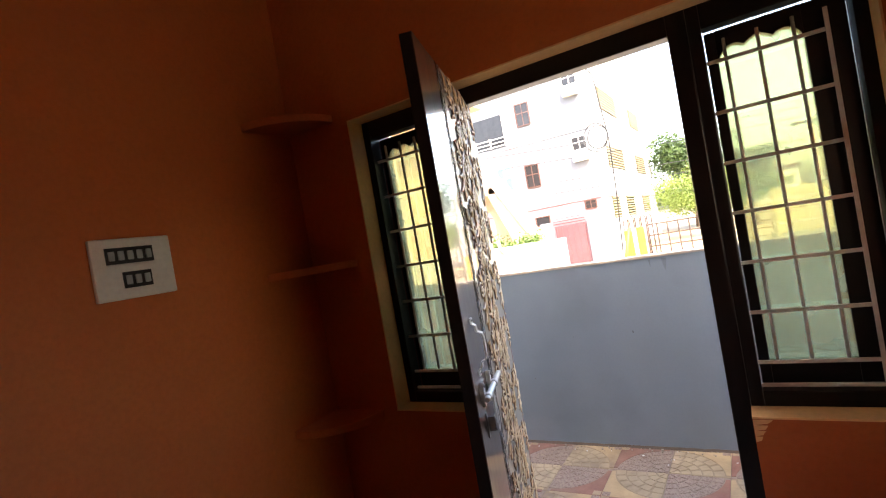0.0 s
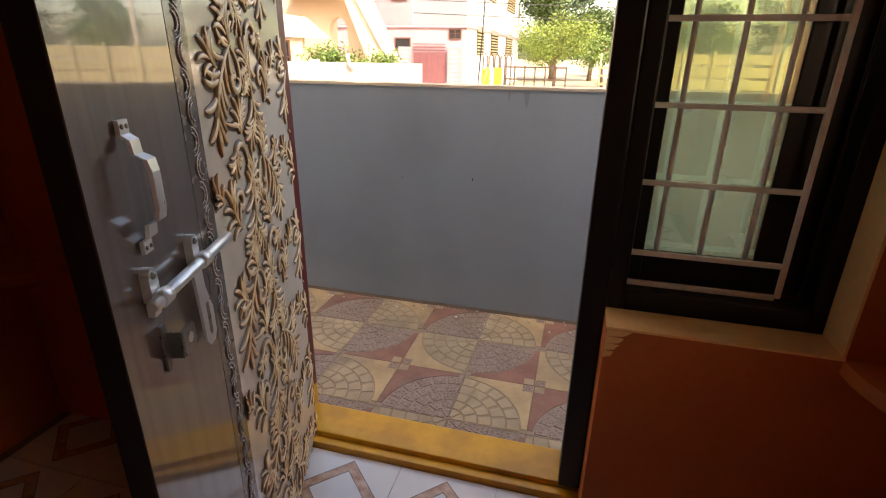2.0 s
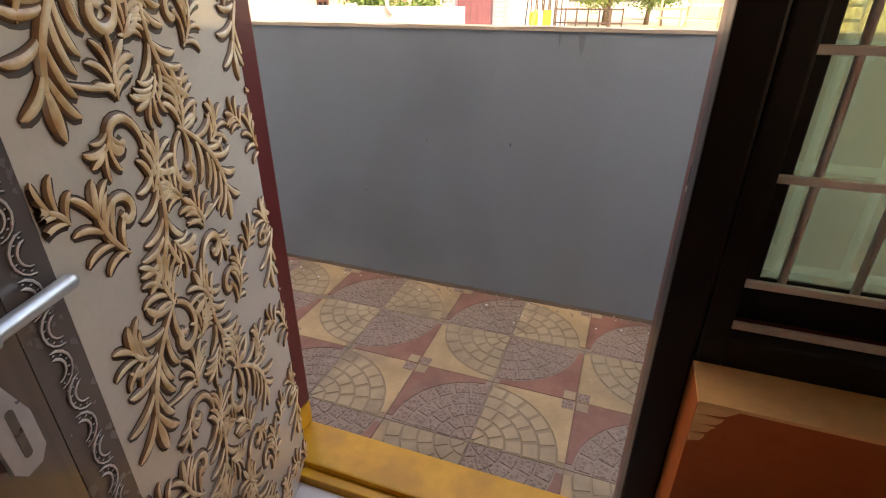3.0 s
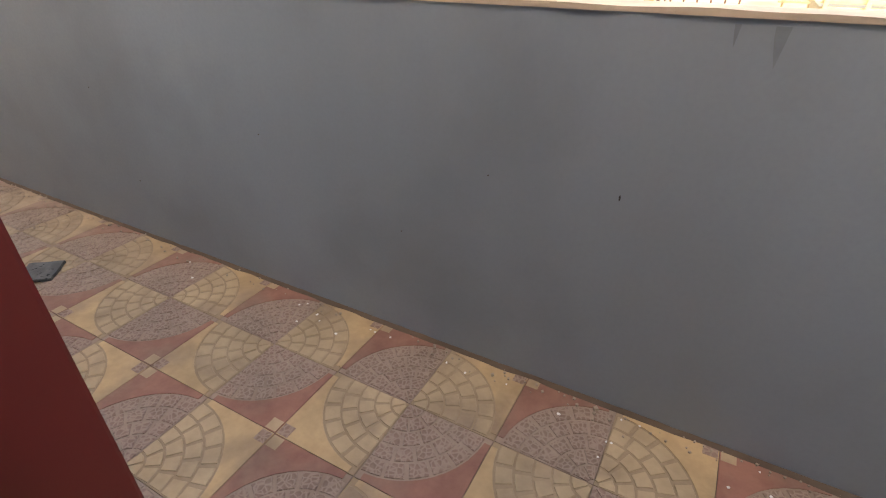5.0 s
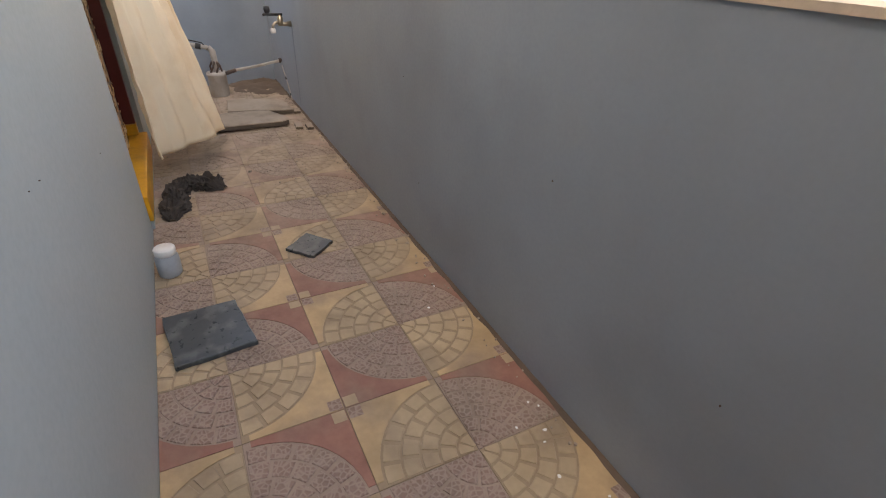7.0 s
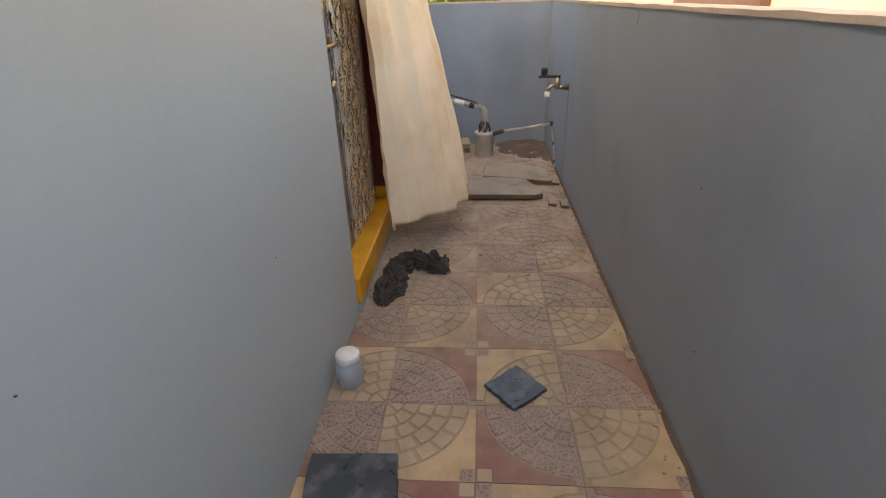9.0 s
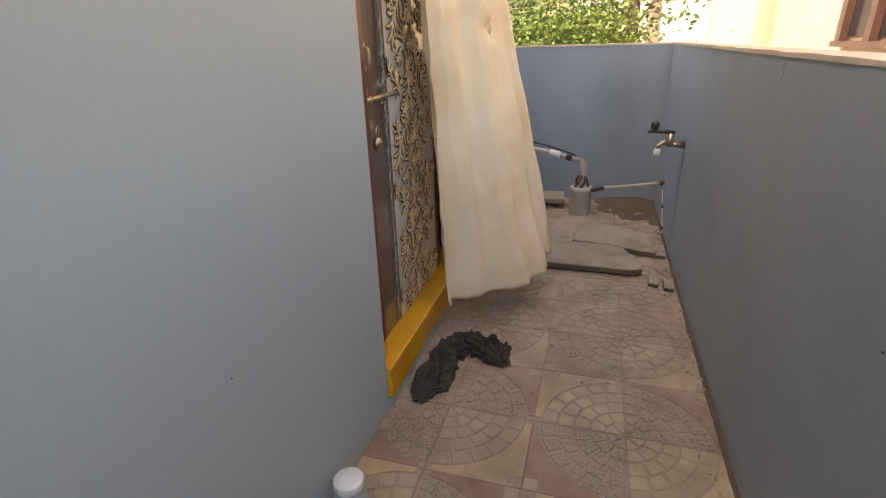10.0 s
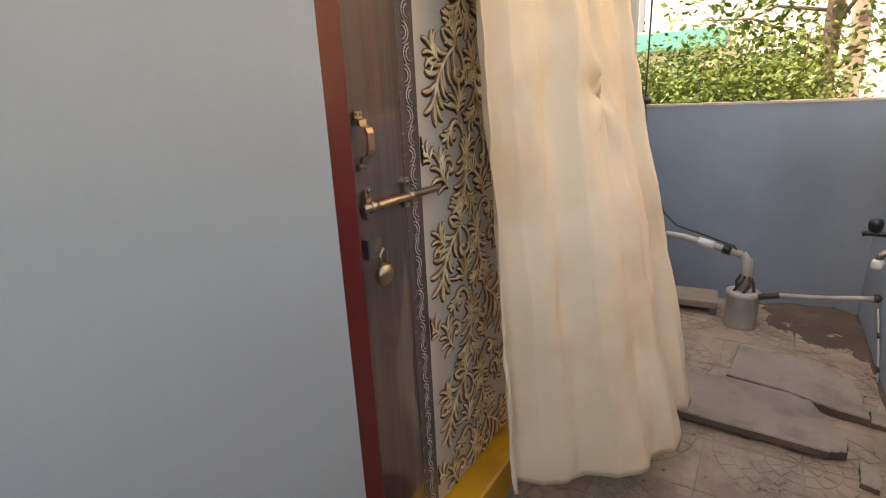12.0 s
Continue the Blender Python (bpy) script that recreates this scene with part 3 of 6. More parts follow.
def side_window(name, x0, x1):
    """Fixed frame, closed shutter with an arched head, tinted pane, iron grille."""
    ob = tagged(new(name), "narrow window with yellow tinted pane and iron grille", "window", kind="structure")
    fw = 0.04
    member("frame", x0 + 0.0005, x0 + fw, SILL + 0.0005, HEAD - 0.0005, M["black"], ob)
    member("frame", x1 - fw, x1 - 0.0005, SILL + 0.0005, HEAD - 0.0005, M["black"], ob)
    member("frame", x0 + fw, x1 - fw, SILL + 0.0005, SILL + 0.055, M["black"], ob)
    for q in ((x0 + 0.0005, x1 - 0.0005, SILL + 0.0005, SILL + 0.06), (x0 + 0.0005, x0 + fw, SILL + 0.061, HEAD - 0.0005), (x1 - fw, x1 - 0.0005, SILL + 0.061, HEAD - 0.0005)):
        member("outer_frame", *q, M["maroon"], ob, (-0.597, Y_OUT + 0.003))
    member("frame", x0 + fw, x1 - fw, HEAD - 0.085, HEAD - 0.0005, M["black"], ob)
    a0, a1, z0, z1 = x0 + fw + 0.003, x1 - fw - 0.003, SILL + 0.078, HEAD - 0.088
    sy = (-0.596, -0.56)
    shutter = part("shutter", box(a0, a0 + 0.032, *sy, z0 - 0.02, z1, 0.003), M["black"], ob)
    part("stile", box(a1 - 0.110, a1, *sy, z0 - 0.02, z1, 0.003), M["black"], shutter)
    part("rail", box(a0 + 0.032, a1 - 0.110, *sy, z0 - 0.02, z0 + 0.06, 0.003), M["black"], shutter)
    b = bmesh.new()
    g0, g1 = a0 + 0.032, a1 - 0.110
    cx, hw = (g0 + g1) / 2, (g1 - g0) / 2
    line = []
    for k in range(25):
        u = -1 + 2 * k / 24
        lobes = 0.035 * (1 - u * u) ** 0.5 + 0.018 * abs(math.cos(u * math.pi * 1.5))
        line.append((cx + u * hw, z1 - 0.10 + lobes))
    add_prism(b, line + [(g1, z1), (g0, z1)], sy[0], sy[1], lambda p: Vector((p.x, p.z, p.y)))
    part("arched_rail", b, M["black"], shutter)
    pane = part("pane", box(g0 - 0.01, g1 + 0.01, -0.593, -0.589, z0 + 0.06, z1 - 0.03), M["glass"], shutter, "yellow-green tinted glass pane")
    pane.visible_shadow = False
    # grille of flat bars
    gy, t = -0.632, 0.005
    gr = part("grille", box(x0 + 0.002, x0 + 0.012, gy - t, gy + t, SILL + 0.065, HEAD - 0.13, 0.002), M["grille"], ob, "pale enamelled iron grille")
    gx0, gx1 = x0 + 0.012, x1 - 0.105
    for z in (SILL + 0.065,) + tuple(0.877 + 0.168 * k for k in range(7)):
        part("crossbar", box(gx0, gx1, gy - t, gy + t, z - 0.006, z + 0.006, 0.002), M["grille"], gr)
    part("edge_bar", box(gx1, gx1 + 0.012, gy - t, gy + t, SILL + 0.065, HEAD - 0.13, 0.002), M["grille"], gr)
    for f in (0.245, 0.515, 0.785):
        x = gx0 + f * (gx1 - gx0)
        part("bar", tube([(x, gy + 0.011, 0.872), (x, gy + 0.011, HEAD - 0.125)], 0.006, 6), M["grille"], gr)
    return ob


side_window("window_1", DOOR[1] + 0.06, WIN[1])
side_window("window_2", WIN[0], DOOR[0] - 0.08)

w3 = tagged(new("window_3"), "maroon framed window in the outer house wall", "window", kind="structure")
for q in ((WIN3[0], WIN3[0] + 0.06, 1.375, 2.05), (WIN3[1] - 0.06, WIN3[1], 1.375, 2.05), (WIN3[0] + 0.06, WIN3[1] - 0.06, 1.375, 1.43), (WIN3[0] + 0.06, WIN3[1] - 0.06, 1.99, 2.05)):
    part("frame", box(q[0], q[1], Y_MID + 0.002, Y_OUT - 0.012, q[2], q[3], 0.004), M["maroon"], w3)
part("pane", box(WIN3[0] + 0.06, WIN3[1] - 0.06, Y_MID + 0.03, Y_MID + 0.036, 1.43, 1.99), M["dark_glass"], w3)
part("sill", box(WIN3[0] - 0.03, WIN3[1] + 0.03, Y_MID + 0.002, Y_OUT + 0.012, 1.352, 1.374, 0.004), M["bluegrey"], w3)


# ---- panelled door leaf with raised acanthus scrolls ----
def finger(b, path, width, height, blunt=0.62, halo=0.0036):
    """A raised lobe along a path in leaf (u, v): pale crest, brown flanks, on a flat dark outline a little wider,
    offset as a printed drop shadow.
    """
    n = len(path)
    rows = []
    for i, (u, v) in enumerate(path):
        f = i / (n - 1)
        du = path[min(i + 1, n - 1)][0] - path[max(i - 1, 0)][0]
        dv = path[min(i + 1, n - 1)][1] - path[max(i - 1, 0)][1]
        L = math.hypot(du, dv) or 1
        nu, nv = -dv / L, du / L
        w = width * (0.42 + 0.58 * math.sin(math.pi * min(f / blunt, 1) * 0.5)) * (1.0 if f < blunt else max(0.12, (1 - ((f - blunt) / (1 - blunt)) ** 2) ** 0.5))
        h = height * (0.45 + 0.55 * math.sin(math.pi * (0.12 + 0.80 * f)))
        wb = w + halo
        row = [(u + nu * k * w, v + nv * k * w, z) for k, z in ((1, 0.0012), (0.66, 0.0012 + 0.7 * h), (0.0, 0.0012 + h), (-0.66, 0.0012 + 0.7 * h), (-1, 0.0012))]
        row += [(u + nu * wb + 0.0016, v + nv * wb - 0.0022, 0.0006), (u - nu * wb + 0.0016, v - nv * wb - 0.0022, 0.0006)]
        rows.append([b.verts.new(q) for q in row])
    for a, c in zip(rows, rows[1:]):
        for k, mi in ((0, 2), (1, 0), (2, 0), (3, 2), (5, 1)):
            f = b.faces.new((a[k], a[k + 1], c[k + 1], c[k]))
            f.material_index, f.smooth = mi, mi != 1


def curl(u, v, ang, length, bend, steps=6):
    """A path that bends more and more towards its end."""
    out = [(u, v)]
    for k in range(steps):
        ang += bend / steps * (0.4 + 1.2 * k / steps)
        u, v = u + length / steps * math.cos(ang), v + length / steps * math.sin(ang)
        out.append((u, v))
    return out


def acanthus(b, u, v, ang, length, bend, size, rnd, pairs=4):
    """A feathered leaf: fingers on both sides of a curved rib, their tips rolling outwards, and a pointed end."""
    rib = curl(u, v, ang, length, bend, 12)
    finger(b, rib, size * 0.12, 0.0075)
    pairs += 1
    for k in range(pairs):
        f = 0.14 + 0.72 * k / max(1, pairs - 1)
        i = int(f * 12)
        along = math.atan2(rib[i + 1][1] - rib[i][1], rib[i + 1][0] - rib[i][0])
        for side in (1, -1):
            L = size * (0.72 + 0.42 * math.sin(math.pi * (0.2 + 0.6 * f))) * rnd.uniform(0.9, 1.1)
            a = along + side * (0.58 - 0.26 * f) + rnd.uniform(-0.06, 0.06)
            finger(b, curl(rib[i][0], rib[i][1], a, L, side * (1.5 - 0.7 * f), 7), size * 0.118, 0.0060)
    i = 11
    along = math.atan2(rib[12][1] - rib[i][1], rib[12][0] - rib[i][0])
    finger(b, curl(rib[i][0], rib[i][1], along, size * 0.85, bend * 0.3, 6), size * 0.165, 0.0062, 0.5)


def volute(b, u, v, ang, r, turn, eye=True):
    """A stem that winds up into a snail with a round eye."""
    path, a, step = [(u, v)], ang, r * 0.42
    for k in range(17):
        a += turn * (0.20 + 0.021 * k)
        st = step * (1 - k / 22)
        u, v = u + st * math.cos(a), v + st * math.sin(a)
        path.append((u, v))
    finger(b, path, r * 0.30, 0.006, 0.85)
    if eye:
        finger(b, [(u - r * 0.2, v), (u, v), (u + r * 0.2, v)], r * 0.26, 0.007, 0.5)


def scroll_sprig(b, u0, v0, m, rnd):
    """One repeat of the pattern, hung from the node (u0, v0); m = -1 mirrors it."""
    def at(du, dv, deg):
        return u0 + m * du, v0 + dv, radians(deg if m > 0 else 180 - deg)

    def leaf(du, dv, deg, length, bend, size, pairs=4):
        acanthus(b, *at(du, dv, deg), length, m * radians(bend), size, rnd, pairs)

    def stem(du, dv, deg, length, bend, w=0.0045):
        finger(b, curl(*at(du, dv, deg), length, m * radians(bend), 12), w, 0.006)

    def snail(du, dv, deg, r, turn):
        volute(b, *at(du, dv, deg), r, m * turn)

    leaf(0.170, 0.015, -152, 0.200, 62, 0.064, 5)
    leaf(0.160, 0.005, 118, 0.055, -35, 0.052, 3)
    leaf(0.085, -0.030, 165, 0.045, -75, 0.046, 3)
    snail(0.165, 0.005, -20, 0.034, -1)
    leaf(0.160, -0.150, 95, 0.045, -50, 0.046, 3)
    stem(0.085, -0.120, -20, 0.120, 45, 0.0055)
    leaf(0.125, -0.175, -100, 0.030, -50, 0.036, 2)
    leaf(0.200, -0.085, 60, 0.040, -40, 0.040, 3)
    leaf(0.195, -0.350, -70, 0.040, 50, 0.042, 3)
    snail(0.185, -0.225, 75, 0.032, 1)
    leaf(0.178, -0.272, 45, 0.050, 25, 0.048, 3)
    leaf(0.190, -0.225, -80, 0.165, -62, 0.058, 4)
    leaf(0.105, -0.325, 140, 0.085, -60, 0.046, 3)
    snail(0.075, -0.300, 100, 0.028, -1)
    leaf(0.030, -0.255, 120, 0.035, 35, 0.040, 2)


def scrolls(width, height, rnd):
    """Repeats of the sprig in columns, every second one mirrored and half a repeat lower."""
    b = bmesh.new()
    pitch, column = 0.44, 0.225
    lane = 0
    while lane * column < width:
        v = height + 0.18 - (lane % 2) * pitch * 0.5
        while v > -0.1:
            scroll_sprig(b, 0.006 + lane * column + (0.215 if lane % 2 else 0), v, -1 if lane % 2 else 1, rnd)
            v -= pitch
        lane += 1
    for f in [f for f in b.faces if not (0.003 < f.calc_center_median().x < width - 0.003 and 0.003 < f.calc_center_median().y < height - 0.003)]:
        b.faces.remove(f)
    for q in [q for q in b.verts if not q.link_faces]:
        b.verts.remove(q)
    for q in b.verts:
        q.co.x = min(max(q.co.x, 0.001), width - 0.001)
        q.co.y = min(max(q.co.y, 0.001), height - 0.001)
    return b


def scallops(height):
    """Marks of the embossed border band: stacked half-shells with beads."""
    b = bmesh.new()
    v = 0.02
    k = 0
    while v < height - 0.05:
        s = 1 if k % 2 else -1
        for r in (0.022, 0.0135):
            pts = [(0.031 + s * 0.012 - s * r * math.cos(a), v + 0.025 + r * math.sin(a)) for a in [(-0.5 + j / 8) * math.pi for j in range(9)]]
            finger(b, pts, 0.0023, 0.0020, 0.8, 0.0004)
        for j in range(6):
            a = (-0.42 + 0.168 * j) * math.pi
            u, w = 0.031 + s * 0.012 - s * 0.018 * math.cos(a), v + 0.025 + 0.018 * math.sin(a)
            finger(b, [(u - 0.0018, w), (u, w), (u + 0.0018, w)], 0.0016, 0.0014, 0.8, 0.0004)
        v += 0.042
        k += 1
    return b


def hardware(leaf, lock_kind):
    """Pull handle, sliding bolt with hasp, and staple; u from the free edge, v up, w out of the leaf."""
    metal = M["brass"] if lock_kind else M["steel"]
    top, low, hu, su = (1.065, 0.965, 0.066, -0.045) if lock_kind else (1.100, 0.952, 0.085, 0.0)
    h = bmesh.new()
    half = (top - low) / 2
    mid = (top + low) / 2
    ring = None
    for f, w in ((1.10, 0.003), (0.88, 0.003), (0.80, 0.012), (0.58, 0.014), (0.50, 0.027), (0.30, 0.030), (-0.30, 0.030), (-0.50, 0.027), (-0.58, 0.014), (-0.80, 0.012), (-0.88, 0.003), (-1.10, 0.003)):
        hw = 0.0115 if abs(f) > 0.4 else 0.0105
        v = mid + f * half
        r = [h.verts.new((hu - hw, v, w)), h.verts.new((hu + hw, v, w)), h.verts.new((hu + hw - 0.0015, v, w + 0.0045)), h.verts.new((hu - hw + 0.0015, v, w + 0.0045))]
        if ring:
            for k in range(4):
                h.faces.new((ring[k], ring[(k + 1) % 4], r[(k + 1) % 4], r[k]))
        else:
            h.faces.new(r)
        ring = r
    h.faces.new(ring[::-1])
    handle = part("handle", h, metal, leaf, "worn metal pull handle")
    for v in (top, low):
        for du in (-0.005, 0.005):
            part("screw", lathe([(0.0032, 0.0076), (0.0028, 0.009), (0.001, 0.0095)], 8, (hu + du, v, 0)), M["darksteel"], handle)
    bv, bw = 0.888, 0.020
    bolt = part("bolt", tube([(0.042, bv, bw), (0.046, bv, bw), (0.305, bv, bw), (0.312, bv, bw)], [0.006, 0.0085, 0.0085, 0.005], 14), metal, leaf, "sliding steel door bolt")
    for u in (0.072, 0.198):
        part("collar", tube([(u - 0.011, bv, bw), (u - 0.010, bv, bw), (u + 0.010, bv, bw), (u + 0.011, bv, bw)], [0.0095, 0.0115, 0.0115, 0.0095], 14), metal, bolt)
        b = bmesh.new()
        tab = [(u - 0.0105, bv - 0.004), (u + 0.0105, bv - 0.004)] + [(u + 0.0105 * math.cos(a), bv + 0.030 + 0.0105 * math.sin(a)) for a in [k * math.pi / 8 for k in range(9)]]
        add_prism(b, tab, 0.0, 0.012)
        part("bracket_tab", b, metal, bolt)
        part("screw", lathe([(0.0055, 0.012), (0.0045, 0.0145), (0.001, 0.015)], 10, (u, bv + 0.030, 0)), M["darksteel"], bolt)
        part("bracket_foot", box(u - 0.009, u + 0.009, bv - 0.026, bv - 0.006, 0.0, 0.010, 0.002), metal, bolt)
    if not lock_kind:
        b = bmesh.new()
        add_prism(b, [(0.172, 0.885), (0.2, 0.885), (0.203, 0.84), (0.218, 0.80), (0.218, 0.757), (0.208, 0.744), (0.190, 0.744), (0.180, 0.757), (0.178, 0.80)], 0.010, 0.0145)
        hasp = part("hasp", b, metal, bolt)
        b = bmesh.new()
        add_prism(b, [(0.199 + 0.0045 * math.cos(a), (0.812 if math.sin(a) > 0 else 0.765) + 0.0045 * math.sin(a)) for a in [(k + 0.5) * math.tau / 12 for k in range(12)]], 0.0146, 0.0152)
        part("hasp_slot", b, M["darksteel"], hasp)
    st = part("staple", box(su + 0.078, su + 0.092, 0.770, 0.840, 0.0, 0.004, 0.0015), M["darksteel"], leaf, "dark steel padlock staple")
    part("bend", box(su + 0.088, su + 0.092, 0.785, 0.826, 0.0042, 0.024, 0.0015), M["darksteel"], st)
    b = bmesh.new()
    tab = [(0.0925, 0.786), (0.124, 0.786), (0.129, 0.791), (0.129, 0.820), (0.124, 0.825), (0.0925, 0.825)]
    hole = [(0.112 + 0.0075 * math.cos(a), 0.8055 + 0.0075 * math.sin(a)) for a in [k * math.tau / 16 for k in range(16)]]
    add_prism(b, [(su + x, y) for x, y in tab], 0.0205, 0.0240)
    part("lug", b, M["darksteel"], st)
    # pale disc paints the brightness seen through the lug's hole
    b = bmesh.new()
    add_prism(b, [(su + x, y) for x, y in hole], 0.0242, 0.0248)
    part("eye", b, metal, st)
    if lock_kind:
        padlock = part("padlock", lathe([(0.002, 0.028), (0.018, 0.03), (0.023, 0.036), (0.023, 0.044), (0.018, 0.050), (0.002, 0.052)], 20, (su + 0.112, 0.752, 0)), M["brass"], st, "small round brass padlock")
        part("shackle", tube([(su + x, y, 0.04) for x, y in ((0.102, 0.765), (0.103, 0.795), (0.112, 0.806), (0.122, 0.795), (0.122, 0.765))], 0.0035, 8), metal, padlock)


def door_leaf(name, label, width, height, plain, floral_w, pose_m, lock_kind, seed):
    """Leaf in its own plane: x from the free edge to the hinge, y up, z out of the face."""
    rnd = random.Random(seed)
    leaf = tagged(new(name), label, "door", kind="structure")
    core = part("core", box(0, width, 0, height, -0.036, -0.002, 0.002), M["black"], leaf)
    part("panel", box(0, plain, 0, height, -0.0018, 0.0, 0), M["darkwood"], leaf, "dark brown glossy laminate")
    band_w = 0.064
    part("band", box(plain + 0.001, plain + band_w - 0.001, 0, height, -0.0018, 0.0006), M["darkband"], leaf, "dark embossed border band")
    s = part("scallop", scallops(height), [M["bandmark"], M["black"], M["darkband"]], leaf, "embossed half-shell ornament")
    s.location = (plain + 0.001, 0, 0.0004)
    fx = plain + band_w
    part("floral_panel", box(fx, fx + floral_w, 0, height, -0.0018, 0.0), M["floral"], leaf, "warm grey glossy laminate")
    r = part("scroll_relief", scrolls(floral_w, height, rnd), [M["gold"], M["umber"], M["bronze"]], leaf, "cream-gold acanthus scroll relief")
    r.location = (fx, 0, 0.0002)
    if fx + floral_w < width - 0.01:
        part("panel", box(fx + floral_w + 0.001, width, 0, height, -0.0018, 0.0), M["darkwood"], leaf)
    hardware(leaf, lock_kind)
    leaf.matrix_world = pose_m
    return leaf


# front door, swung inwards on its hinges at the opening's far post
HINGE, FREE = Vector((0.525, -0.613)), Vector((0.788, -1.433))
W1 = (FREE - HINGE).length
ux = ((HINGE - FREE) / W1).to_3d()
uy = Vector((0, 0, 1))
uz = ux.cross(uy)
door_leaf("door_1", "open dark laminate door with cream-gold acanthus scroll strip", W1, 1.885, 0.248, W1 - 0.248 - 0.064 - 0.004,
          Matrix(((ux.x, uy.x, uz.x, FREE.x), (ux.y, uy.y, uz.y, FREE.y), (ux.z, uy.z, uz.z, 0.125), (0, 0, 0, 1))), False, 3)
# second door, closed in its frame
leaf2_x = DOOR2[1] - 0.085
door_leaf("door_2", "closed dark laminate door with scroll strip and padlock", 0.82, 1.90, 0.205, 0.49,
          Matrix(((-1, 0, 0, leaf2_x), (0, 0, 1, -0.585), (0, 1, 0, 0.172), (0, 0, 0, 1))), True, 8)
f2 = tagged(new("door_frame"), "maroon gloss painted wooden door frame", "door frame", kind="structure")
for nm, x0, x1 in (("post", DOOR2[1] - 0.083, DOOR2[1] - 0.002), ("post", DOOR2[0] + 0.002, DOOR2[0] + 0.065)):
    part(nm, box(x0, x1, -0.655, -0.535, 0.24, HEAD2 - 0.002, 0.006), M["maroon"], f2)
    part("post_foot", box(x0, x1, -0.655, -0.535, 0.172, 0.238, 0.004), M["yellow"], f2)
part("head_rail", box(DOOR2[0] + 0.066, DOOR2[1] - 0.084, -0.655, -0.535, HEAD2 - 0.066, HEAD2 - 0.002, 0.006), M["maroon"], f2)
t2 = tagged(new("trim_threshold_2"), "yellow painted raised door threshold", "threshold", kind="structure")
part("tread", box(DOOR2[0] + 0.002, DOOR2[1] - 0.002, -0.64, Y_OUT + 0.018, 0.045, 0.170, 0.008), M["yellow"], t2)
part("foot", box(DOOR2[0] + 0.002, DOOR2[1] - 0.002, -0.64, Y_OUT + 0.012, 0.002, 0.043, 0.004), M["bluegrey"], t2)


# ---- room: corner shelves, switchboard ----
def corner_shelf(z, cx, sx):
    """Quarter-round cast slab in the corner of the side wall and the front wall."""
    b = bmesh.new()
    r = 0.285
    pts = [(cx, Y_IN)] + [(cx + sx * r * math.cos(a), Y_IN - r * math.sin(a)) for a in [k * math.pi / 24 for k in range(13)]]
    if sx < 0:
        pts = pts[::-1]
    add_prism(b, pts[::-1], z - 0.032, z)
    return tagged(part("corner_shelf", b, M["orange"]), "orange painted quarter-round corner shelf", "shelf", "corner shelves")


for z in (0.735, 1.45, 2.13):
    corner_shelf(z, ROOM[0] + 0.0005, 1)
    corner_shelf(z, ROOM[1] - 0.0005, -1)

sw = thing("switchboard", "white plastic switchboard with two rows of dark switches", "switchboard", at=(ROOM[0], -1.61, 1.555))
part("plate", box(0.001, 0.022, -0.135, 0.135, -0.105, 0.105, 0.006), M["white_plastic"], sw)
for row, z, count, y0 in ((0, 0.045, 5, -0.075), (1, -0.04, 3, -0.03)):
    strip = part("switch_strip", box(0.0222, 0.025, y0 - 0.018, y0 + 0.031 * (count - 1) + 0.018, z - 0.028, z + 0.028, 0.002), M["black_plastic"], sw)
    for k in range(count):
        part("rocker", box(0.0252, 0.031, y0 + 0.031 * k - 0.010, y0 + 0.031 * k + 0.010, z - 0.016, z + 0.016, 0.003), M["jar_grey"], strip)

